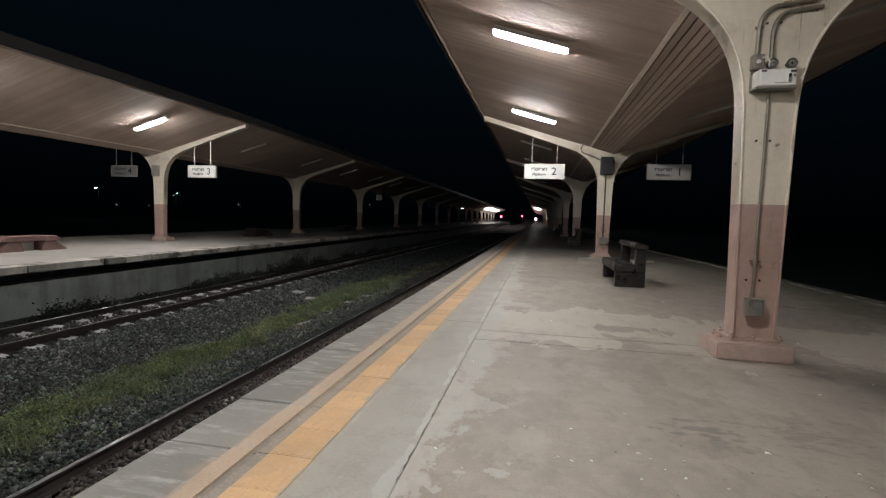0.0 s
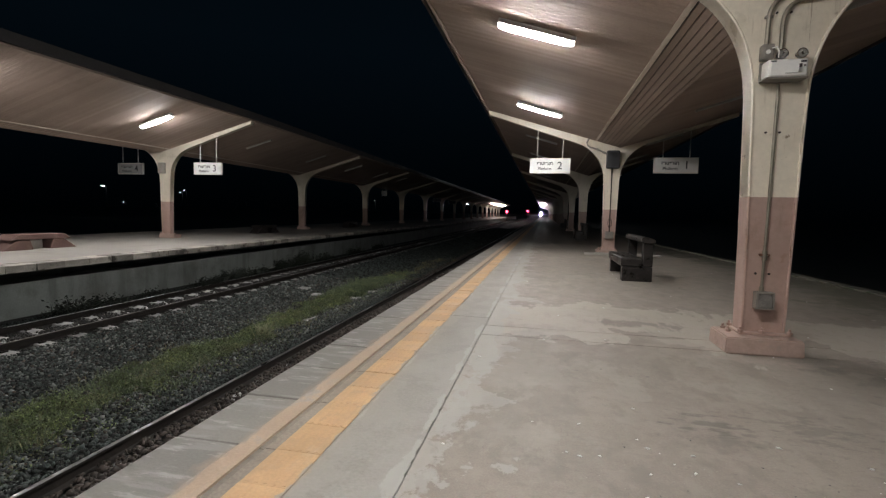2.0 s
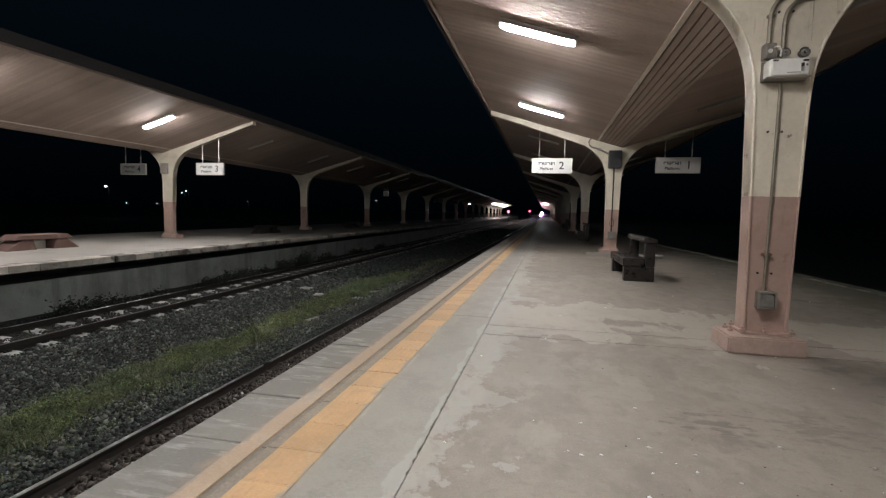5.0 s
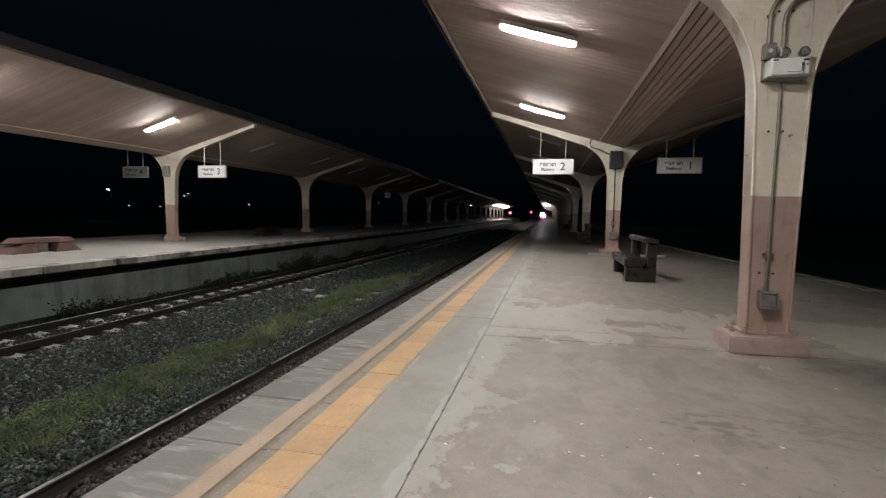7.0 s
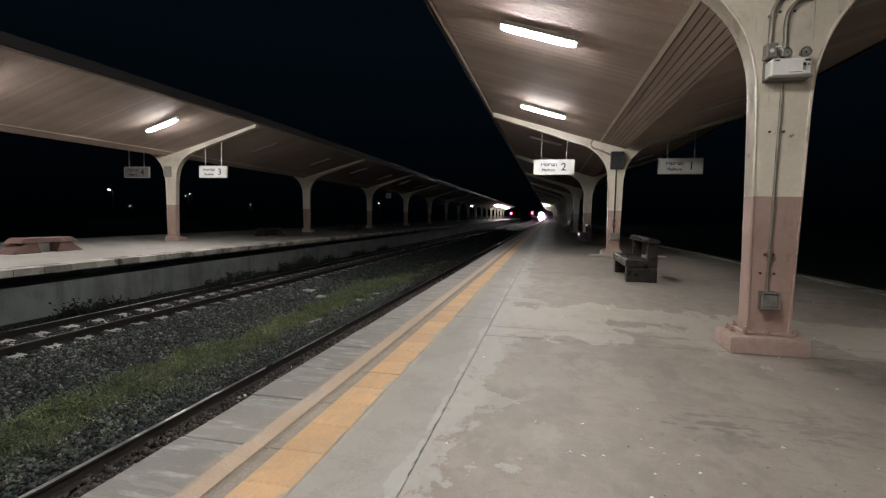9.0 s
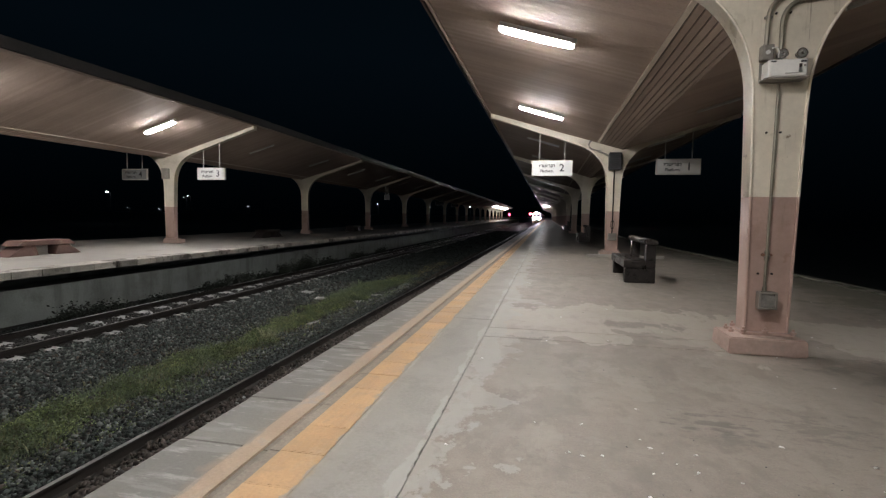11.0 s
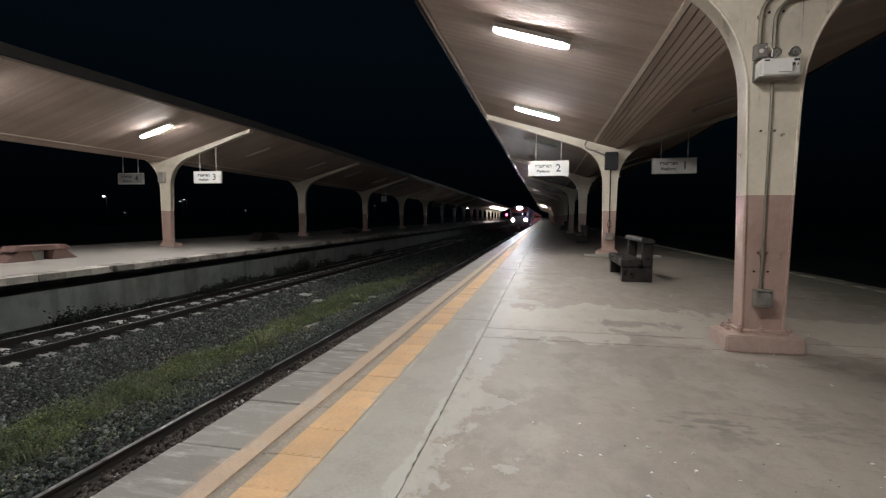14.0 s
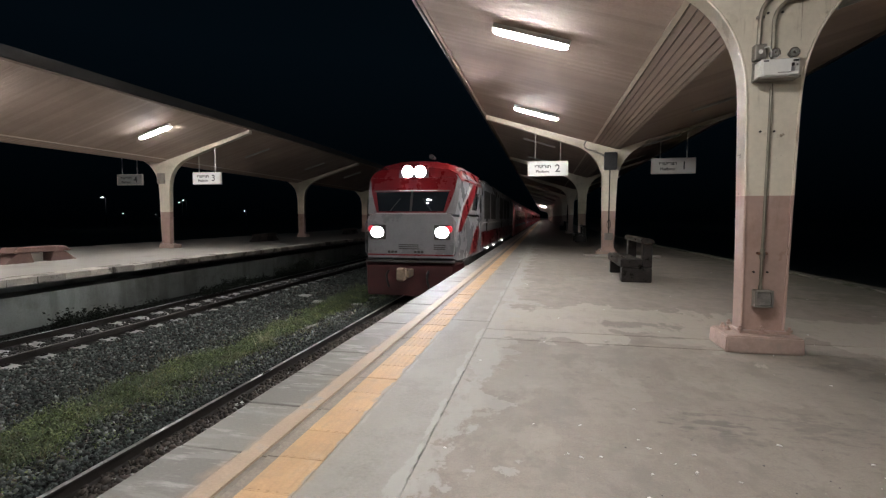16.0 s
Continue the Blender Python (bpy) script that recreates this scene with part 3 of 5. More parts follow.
def build_far_platform():
    plat = tagged(new("platform_far"), "opposite concrete platform with overhanging stained edge", "platform", kind="structure")
    plat.matrix_basis = FAR_ROW
    part("platform_wall", a_box(-3.7, 3.45, -40, 230, -1.32, -0.485), M_WALL, plat, "grey concrete platform wall")
    part("platform_core", a_box(-3.7, 2.75, -40, 230, -0.484, -0.132), M_WALL, plat, "concrete core set back under the overhanging slabs")
    return plat


def build_far_pieces(plat):
    slab = mesh_of("paving_slab", a_box(-4.05, 3.60, .004, 5.496, -0.13, -0.03), M_PALE)
    y = -38.0
    while y < 228:
        shared("paving_slab", slab, plat, pose(0, y, 0))
        y += 5.5
    me = mesh_of("edge_slab", a_box(-0.232, 0.232, -0.297, 0.297, -0.15, 0, bevel=0.008), M_EDGE)
    rng = random.Random(7)
    y = -18.0
    while y < 60:
        shared("edge_slab", me, plat, pose(3.84 + rng.uniform(-.012, .012), y + .3, -0.028 + rng.uniform(-.006, .004), 0, 0, rng.uniform(-.4, .4)))
        y += 0.6
    part("far_edge", a_box(3.61, 4.07, y + .01, 230, -0.17, -0.028), M_EDGE, plat)


# ---------------------------------------------------------------- tracks


def build_track(cx, name, sleepers, label, sunk=0.0):
    tr = tagged(new(name), label, "railway track", kind="structure")
    tr.matrix_basis = Matrix.Translation((cx, 0, RAIL))
    prof = [(-.062, -.142), (.062, -.142), (.062, -.132), (.012, -.112), (.010, -.036), (.031, -.026), (.032, -.006), (-.032, -.006), (-.031, -.026), (-.010, -.036), (-.012, -.112), (-.062, -.132)]
    for s in (-1, 1):
        rail = part("rail", prism(bmesh.new(), [(x + s * .532, z) for x, z in prof], "y", -24, 700), M_RUST, tr, "rusted steel rail with polished head")
        part("rail_head", prism(bmesh.new(), [(s * .532 + x, z) for x, z in ((-.020, -.006), (.020, -.006), (.0195, -.002), (.016, .0006), (.009, .0020), (0, .0026), (-.009, .0020), (-.016, .0006), (-.0195, -.002))], "y", -24, 700), M_RAILTOP if s * cx > 0 or cx > -6 else M_RAILDULL, rail)
    bm = bmesh.new()
    prism(bm, [(-.84, -.20), (-.84, -.145), (-.74, -.126), (-.64, -.120), (-.26, -.120), (-.18, -.15), (.18, -.15), (.26, -.120), (.64, -.120), (.74, -.126), (.84, -.145), (.84, -.20)], "y", -.115, .115)
    me = mesh_of("sleeper", bm, M_SLEEPER)
    bm = bmesh.new()
    for s in (-1, 1):
        for d in (-1, 1):
            x = s * .532 + d * .085
            box(bm, x - .025, x + .025, -.05, .05, -.125, -.095)
            rod(bm, (x, 0, -.1), (x, 0, -.075), .014, 6)
    clip = mesh_of("rail_clip", bm, M_RUST)
    y = -3.03
    for i in range(sleepers):
        sl = shared("sleeper", me, tr, pose(0, y, -sunk))
        shared("rail_clip", clip, sl, pose(0, 0, sunk))
        y += 0.6
    return tr


def stones(name, rng, x0, x1, y0, y1, count, size, material, label, skip=None, zf=None):
    """Ballast: many small broken stones."""
    base = np.array([(.62, 0, .62), (-.31, .54, .55), (-.31, -.54, .6), (-.95, 0, -.4), (.47, -.82, -.45), (.47, .82, -.4)])
    tris = np.array([(0, 1, 2), (0, 5, 1), (1, 3, 2), (2, 4, 0), (0, 4, 5), (1, 5, 3), (2, 3, 4), (3, 5, 4)])
    x, y = rng.uniform(x0, x1, count), rng.uniform(y0, y1, count)
    if skip is not None:
        keep = ~skip(x, y)
        x, y = x[keep], y[keep]
    n = len(x)
    v = base[None] * (1 + rng.uniform(-.35, .35, (n, 6, 3)))
    s = size * np.minimum(rng.lognormal(0, .42, n), 1.65)
    v = v * (s[:, None] * rng.uniform((.8, .6, .45), (1.35, 1.05, .9), (n, 3)))[:, None, :] * .52
    q = rng.normal(size=(n, 4)) * (1.6, .55, .55, 1.6)
    q /= np.linalg.norm(q, axis=1)[:, None]
    w, a, b, c = q.T
    R = np.stack([1 - 2 * (b * b + c * c), 2 * (a * b - c * w), 2 * (a * c + b * w), 2 * (a * b + c * w), 1 - 2 * (a * a + c * c), 2 * (b * c - a * w), 2 * (a * c - b * w), 2 * (b * c + a * w), 1 - 2 * (a * a + b * b)], 1).reshape(n, 3, 3)
    v = np.einsum("nij,nkj->nki", R, v)
    z = zf(x) + rng.uniform(-.022, .030, n)
    v += np.stack([x, y, z], 1)[:, None, :]
    f = tris[None] + 6 * np.arange(n)[:, None, None]
    ob = raw_mesh(name, v.reshape(-1, 3), f.reshape(-1, 3), material)
    return tagged(ob, label, "ballast", kind="stuff")


def bed_z(x):
    return np.interp(x, [-10.6, -9.8, -8.72, -7.4, -6.4, -5.2, -4.4, -3.34, -2.2, -1.4], [-1.19, -1.185, -1.195, -1.20, -1.23, -1.22, -1.17, -1.155, -1.155, -1.17])


def seat_gap(x, y):
    """Ballast lies clear of the rails and of the sleepers' rail seats on the far track."""
    d = np.abs(np.abs(x - FAR_TRACK) - .532)
    on = np.abs((y + 3.03 + .3) % 0.6 - .3) < .110
    near = np.abs(np.abs(x - NEAR_TRACK) - .532) < .06
    ends = (np.abs(x - FAR_TRACK) < .76) & (np.abs(x - FAR_TRACK) > .24) & on
    return ends | (d < .06) | near


def build_ballast():
    rng = np.random.default_rng(3)
    plain = lambda x, y: seat_gap(x, y) | (np.abs(x - FAR_TRACK) < .74)
    oiled = lambda x, y: seat_gap(x, y) | (np.abs(x - FAR_TRACK) > .76)
    stones("ballast_near", rng, -10.2, -3.97, 2.2, 13.5, 88000, .044, M_BALLAST, "loose grey granite ballast stones", plain, bed_z)
    stones("ballast_far", rng, -10.2, -4.35, 13.5, 34, 24000, .075, M_BALLAST, "loose grey granite ballast stones", plain, bed_z)
    stones("ballast_pale", rng, -8.0, -4.3, 2.2, 16, 9000, .046, M_PALESTONE, "scattered pale stones in the ballast", plain, lambda x: bed_z(x) + .012)
    stones("ballast_brown", rng, -8.0, -4.3, 2.2, 16, 3600, .044, M_BALLASTBROWN, "scattered brownish stones in the ballast", plain, lambda x: bed_z(x) + .008)
    stones("ballast_dark", rng, -8.0, -4.0, 2.2, 16, 9000, .048, M_OILED, "scattered dark stones in the ballast", plain, lambda x: bed_z(x) + .006)
    stones("ballast_oiled", rng, FAR_TRACK - .84, FAR_TRACK + .84, 3.0, 20, 15000, .052, M_OILED, "oil-blackened ballast between the far rails", oiled, bed_z)
    stones("ballast_oiled_far", rng, FAR_TRACK - .84, FAR_TRACK + .84, 20, 34, 4000, .085, M_OILED, "oil-blackened ballast between the far rails", oiled, bed_z)
    stones("ballast_behind", rng, -10.2, -3.97, -24, 2.2, 14000, .10, M_BALLAST, "loose grey granite ballast stones", plain, bed_z)
    stones("ballast_behind_stained", rng, -3.97, -1.9, -24, 1.5, 8000, .085, M_BALLASTRUST, "rust-stained ballast beside the platform", seat_gap, bed_z)
    stones("ballast_behind_oiled", rng, FAR_TRACK - .84, FAR_TRACK + .84, -24, 3.0, 7000, .085, M_OILED, "oil-blackened ballast between the far rails", oiled, bed_z)
    stones("ballast_distant", rng, -10.2, -2.0, 34, 80, 9000, .14, M_BALLAST, "loose grey granite ballast stones", seat_gap, bed_z)
    stones("ballast_stained", rng, -3.97, -1.9, 1.5, 16, 19000, .060, M_BALLASTRUST, "rust-stained ballast beside the platform", seat_gap, bed_z)
    stones("ballast_stained_far", rng, -4.35, -1.9, 16, 34, 4500, .085, M_BALLASTRUST, "rust-stained ballast beside the platform", seat_gap, bed_z)


def blades(name, rng, x, y, z, height, width, lean, material, label, category="grass"):
    """Thin bent blades, three triangles each."""
    n = len(x)
    a = rng.uniform(0, 2 * math.pi, n)
    d = np.stack([np.cos(a), np.sin(a)], 1)
    s = np.stack([-d[:, 1], d[:, 0]], 1)
    h = height * rng.uniform(.5, 1.3, n)
    l = lean * h * rng.uniform(.4, 1.5, n)
    w = width * rng.uniform(.6, 1.3, n)
    v = np.zeros((n, 5, 3))
    root = np.stack([x, y], 1)
    for i, (k, zz, ww) in enumerate(((0, 0, 1), (0, 0, -1), (.35, .62, .8), (.35, .62, -.8), (1, 1, 0))):
        v[:, i, :2] = root + d * (l * k)[:, None] + s * (w * ww * .5)[:, None]
        v[:, i, 2] = z + h * zz
    f = np.array([(0, 1, 3), (0, 3, 2), (2, 3, 4)])[None] + 5 * np.arange(n)[:, None, None]
    ob = raw_mesh(name, v.reshape(-1, 3), f.reshape(-1, 3), material)
    return tagged(ob, label, category, kind="stuff")


def leaves(name, rng, p, size, material, label, category="weeds"):
    """Small folded leaves, two triangles each, at random tilts."""
    n = len(p)
    a = rng.normal(size=(n, 3))
    a[:, 2] *= .6
    a /= np.linalg.norm(a, axis=1)[:, None]
    b = np.cross(a, rng.normal(size=(n, 3)))
    b /= np.linalg.norm(b, axis=1)[:, None]
    s = (size * rng.uniform(.5, 1.4, n))[:, None]
    v = np.stack([p, p + a * s * .5 + b * s * .28, p + a * s, p + a * s * .5 - b * s * .28], 1)
    f = np.array([(0, 1, 2), (0, 2, 3)])[None] + 4 * np.arange(n)[:, None, None]
    ob = raw_mesh(name, v.reshape(-1, 3), f.reshape(-1, 3), material)
    return tagged(ob, label, category, kind="stuff")


def build_growth():
    rng = np.random.default_rng(11)

    def middle(y):
        """The grass strip wanders a little between the tracks."""
        return np.interp(y, [2, 4, 6.5, 8, 10, 12.5, 14.5, 17, 20], [-5.25, -5.27, -5.38, -5.22, -5.30, -5.35, -5.45, -5.20, -5.10])

    def clumpy(n, y0, y1, half, tight, shift=0.0, count=160):
        cy = rng.uniform(y0, y1, count)
        c = np.stack([middle(cy) + shift + rng.normal(0, half, count), cy], 1)
        i = rng.integers(0, count, n)
        return c[i, 0] + rng.normal(0, tight, n), c[i, 1] + rng.normal(0, tight * 1.6, n)

    x, y = clumpy(26000, 1.5, 18, .25, .10)
    blades("grass_strip", rng, x, y, bed_z(x), .095, .009, .8, M_GRASS, "strip of short green grass growing in the ballast")
    x, y = clumpy(7500, 12.2, 15.8, .20, .15, -.06, 60)
    blades("tall_grass", rng, x, y, bed_z(x), .17, .012, .7, M_GRASS, "thicker green grass tufts in the ballast")
    x, y = clumpy(3800, 2, 24, .32, .08, .10)
    blades("dry_grass", rng, x, y, bed_z(x), .12, .007, .8, M_DRYGRASS, "dry straw-coloured grass in the ballast")
    mats = []
    for i in range(250):
        cy = 1.6 + 16.5 * rng.random() ** 1.25
        cx, r, h = middle(cy) + rng.normal(0, .19), rng.uniform(.08, .27), rng.uniform(.06, .19)
        n = int(13000 * r * r) + 200
        d, a = r * np.sqrt(rng.random(n)) * rng.uniform(.7, 1.25, n), rng.uniform(0, 2 * math.pi, n)
        px, py = cx + d * np.cos(a), cy + 1.5 * d * np.sin(a)
        mats.append(np.stack([px, py, bed_z(px) + .01 + h * (1 - np.minimum(1, d / r) ** 2) * rng.uniform(.3, 1.05, n)], 1))
    for i in range(34):
        cy = rng.uniform(12.2, 15.4)
        cx, r, h = middle(cy) - .05 + rng.normal(0, .2), rng.uniform(.12, .27), rng.uniform(.10, .22)
        d, a = r * np.sqrt(rng.random(520)), rng.uniform(0, 2 * math.pi, 520)
        px = cx + d * np.cos(a)
        mats.append(np.stack([px, cy + d * np.sin(a), bed_z(px) + .01 + h * (1 - (d / r) ** 2) * rng.uniform(.3, 1.05, 520)], 1))
    px, py = rng.uniform(-6.1, -4.3, 14000), 1.8 + 15 * rng.random(14000) ** 1.5
    mats.append(np.stack([px, py, bed_z(px) + rng.uniform(.01, .05, 14000)], 1))
    leaves("creeping_weeds", rng, np.concatenate(mats), .025, M_MAT, "low mats of creeping green weeds in the ballast")
    # straw tuft with long arching blades
    t = rng.normal(0, .06, (120, 2))
    blades("straw_tuft", rng, -4.98 + t[:, 0], 8.05 + t[:, 1], np.full(120, -1.2), .27, .008, 1.15, M_STRAW, "pale arching grass tuft in the ballast")
    for cy, w, h, n in ((8.35, .30, .30, 1100), (9.0, .45, .26, 1300), (10.5, .8, .17, 2000), (12.9, .6, .22, 2200), (14.1, .8, .30, 3400), (15.3, .5, .26, 2200), (16.9, .5, .34, 2600), (18.4, .8, .52, 3400), (20.5, .8, .35, 1600), (24, 1.2, .35, 1600), (28, 1.2, .35, 1400)):
        m = 44
        s = np.stack([rng.normal(-9.72, .10, m), rng.normal(cy, w * .45, m), np.full(m, -1.19)], 1)
        tip = s + np.stack([rng.normal(.05, .12, m), rng.normal(0, .16, m), h * rng.uniform(.4, 1.35, m)], 1)
        i, k = rng.integers(0, m, n), rng.uniform(.15, 1.0, n)
        p = s[i] + (tip[i] - s[i]) * k[:, None] + rng.normal(0, .035, (n, 3))
        ob = leaves("weed_bush", rng, p, .055, M_WEED, "dark ragged weeds against the platform wall")
        g = rng.integers(0, m, 200)
        blades("wall_grass", rng, s[g, 0] + rng.normal(0, .03, 200), s[g, 1] + rng.normal(0, .08, 200), s[g, 2], h * .8, .014, .55, M_WEED, "dark wispy grass against the platform wall")
        bm = bmesh.new()
        for a, b in zip(s[:16], tip[:16]):
            rod(bm, a, b, .006, 5, .002)
        part("stems", bm, M_WEED, ob)


# ---------------------------------------------------------------- canopies
SLOPE = 0.298
VALLEY = 2.184


def soffit_z(x):
    """Underside of the near canopy over x: one wing falls to the valley over the columns, the other rises from it."""
    return 3.923 - SLOPE * x if x < VALLEY else 2.595 + 0.31 * x


def build_frame_thing(reach=3.80, drop=0.0):
    """Steel canopy frame: a tapered boxed column with rounded flanges that curves out into a long arm and a short arm.
    Origin on the column's axis at the floor. reach: length of the long arm; drop: how much lower its ceiling lies."""
    fr = thing("canopy_frame", at_row_a(0), "cream and pink painted steel canopy column with curved arms", "column", "canopy columns")
    hw, web = 0.106, 0.086
    PAINT = 1.385
    zl = lambda x: soffit_z(x + COL_X) - drop
    tip = lambda x: 3.42 + .334 * (-x - 1.1)
    left = [(-.185, .17), (-.19, .8), (-.20, PAINT), (-.218, 2.1)]
    l_up = [(-.20, PAINT), (-.218, 2.1)] + arc((-.225, 2.28), (-.26, 3.13), (-1.1, 3.42), 14) + [(-2.4, 3.855), (-reach, tip(-reach))]
    right = [(.175, .17), (.190, .8), (.202, PAINT)]
    r_up = [(.202, PAINT), (.218, 2.1)] + arc((.226, 2.28), (.275, 3.08), (1.0, 3.40), 14) + [(2.2, 3.78), (3.45, 4.16)]
    web_low = [(-.185, .17), (.175, .17), (.202, PAINT), (-.20, PAINT)]
    web_up = l_up + [(-reach, zl(-reach) - .004), (.214, zl(.214) - .004), (3.45, zl(3.45) - .004)] + r_up[::-1]
    part("lower_web", prism(bmesh.new(), web_low, "y", -web, web), M_PINK, fr, "dusty pink lower column panel")
    part("upper_web", prism(bmesh.new(), web_up, "y", -web, web), M_CREAM, fr, "cream upper column panel")
    part("lower_flange", band(bmesh.new(), left[:3], -.022, -hw, hw), M_PINK, fr, "dusty pink column flange")
    part("upper_flange", band(bmesh.new(), l_up, -.022, -hw, hw), M_CREAM, fr, "cream flange curving into the long arm")
    part("lower_flange", band(bmesh.new(), right, .022, -hw, hw), M_PINK, fr, "dusty pink column flange")
    part("upper_flange", band(bmesh.new(), r_up, .022, -hw, hw), M_CREAM, fr, "cream flange curving into the short arm")
    part("arm_end", a_box(-reach - .03, -reach, -.10, .10, tip(-reach) - .01, zl(-reach - .02) - .004), M_CREAM, fr)
    part("base_plate", a_box(-.215, .205, -.150, .150, .144, .172, bevel=.008), M_PINK, fr)
    bm = bmesh.new()
    a = [(-.366, -.292, 0), (.262, -.292, 0), (.262, .165, 0), (-.366, .165, 0)]
    b = [(-.358, -.284, .148), (.254, -.284, .148), (.254, .158, .148), (-.358, .158, .148)]
    va, vb = [bm.verts.new(p) for p in a], [bm.verts.new(p) for p in b]
    bm.faces.new(va[::-1])
    bm.faces.new(vb)
    for i in range(4):
        bm.faces.new((va[i], va[(i + 1) % 4], vb[(i + 1) % 4], vb[i]))
    bmesh.ops.bevel(bm, geom=list(bm.edges), offset=.012, segments=2, affect="EDGES")
    part("plinth", bm, M_PINKBASE, fr, "dusty pink painted concrete plinth")
    bolt = bmesh.new()
    rod(bolt, (0, 0, 0), (0, 0, .05), .012, 8)
    rod(bolt, (0, 0, .004), (0, 0, .026), .024, 6)
    me = mesh_of("anchor_bolt", bolt, M_PINK)
    for x, y in ((-.205, -.142), (-.205, .130), (.195, -.142), (.195, .130), (-.03, -.142), (-.275, -.05), (-.275, .08)):
        shared("anchor_bolt", me, fr, pose(x, y, .146 if x < -.22 else .168))
    me = mesh_of("bolt_head", rod(bmesh.new(), (0, 0, 0), (0, -.014, 0), .010, 6), M_RUST)
    for z, x0 in ((.70, -.038), (1.95, -.036), (2.97, -.013)):
        for x in (-.056, .054):
            shared("bolt_head", me, fr, pose(x0 + x, -web, z))
    return fr


def boards(bm, quads):
    """Ceiling boards as thin slabs from four lower corners each."""
    for q in quads:
        lo = [bm.verts.new(p) for p in q]
        hi = [bm.verts.new((p[0], p[1], p[2] + .018)) for p in q]
        bm.faces.new(lo[::-1])
        bm.faces.new(hi)
        for i in range(4):
            bm.faces.new((lo[i], lo[(i + 1) % 4], hi[(i + 1) % 4], hi[i]))


def build_canopy(name, m, y0, y1, fine0, fine1, label, eave=-1.87, trim=1.437):
    """Boarded underside, roof sheet, fascia and trim. Local x as over the near platform; y along it."""
    quads = []
    y = y0
    while y < y1 - .001:
        w = .105 if fine0 <= y < fine1 else 1.1
        w = min(w, y1 - y)
        a, b = y + .003, y + w - .003
        quads.append([(eave, a, soffit_z(eave)), (trim + .01, a, soffit_z(trim + .01)), (trim + .01, b, soffit_z(trim + .01)), (eave, b, soffit_z(eave))])
        y += w
    y = y0
    while y < y1 - .001:
        w = min(.21 if fine0 <= y < fine1 else 1.1, y1 - y)
        a, b = y + .0015, y + w - .0015
        quads.append([(VALLEY + .004, a, soffit_z(VALLEY + .004)), (5.50, a, soffit_z(5.50)), (5.50, b, soffit_z(5.50)), (VALLEY + .004, b, soffit_z(VALLEY + .004))])
        y += w
    xs = [trim + .078 + .1005 * i for i in range(9)]
    xs = [x for x in xs if x < VALLEY - .05] + [VALLEY]
    for a, b in zip(xs, xs[1:]):
        g = .009
        y = y0
        while y < y1 - .001:
            c, d = a + g, b - g
            yy = min(y + 5.5, y1)
            quads.append([(c, y, soffit_z(c)), (d, y, soffit_z(d)), (d, yy - .002, soffit_z(d)), (c, yy - .002, soffit_z(c))])
            y = yy
    bm = bmesh.new()
    boards(bm, quads)
    ob = part("ceiling", bm, M_BOARD)
    ob.name = "ceiling_" + name
    ob.matrix_basis = m
    tagged(ob, label, "ceiling", kind="structure")
    roof = tagged(new("roof_" + name), "dark sheet metal platform canopy roof", "roof", kind="structure")
    roof.matrix_basis = m
    t = .03
    part("roof_sheet", prism(bmesh.new(), [(eave - .11, soffit_z(eave - .11) + t), (VALLEY, soffit_z(VALLEY) + t), (5.6, soffit_z(5.6) + t), (5.6, soffit_z(5.6) + t + .1), (VALLEY, soffit_z(VALLEY) + t + .12), (eave - .11, soffit_z(eave - .11) + t + .12)], "y", y0, y1), M_ROOF, roof)
    part("fascia", prism(bmesh.new(), [(eave - .055, soffit_z(eave - .03) - .03), (eave - .015, soffit_z(eave - .03) - .03), (eave - .015, soffit_z(eave - .03) + .025), (eave - .055, soffit_z(eave - .03) + .025)], "y", y0, y1), M_BOARD, roof, "thin brown canopy edge strip")
    part("eaves_board", prism(bmesh.new(), [(eave - .16, soffit_z(eave - .11)), (eave - .12, soffit_z(eave - .11)), (eave - .12, soffit_z(eave - .11) + .24), (eave - .16, soffit_z(eave - .11) + .24)], "y", y0, y1), M_ROOF, roof, "dark eaves board")
    part("eaves_board", a_box(5.61, 5.65, y0, y1, soffit_z(5.6) - .02, soffit_z(5.6) + .18), M_ROOF, roof, "dark eaves board")
    part("ceiling_trim", prism(bmesh.new(), [(trim, soffit_z(trim) - .012), (trim + .062, soffit_z(trim + .062) - .012), (trim + .062, soffit_z(trim + .062)), (trim, soffit_z(trim))], "y", y0, y1), M_TRIM, roof, "beige batten along the ceiling")
    return roof


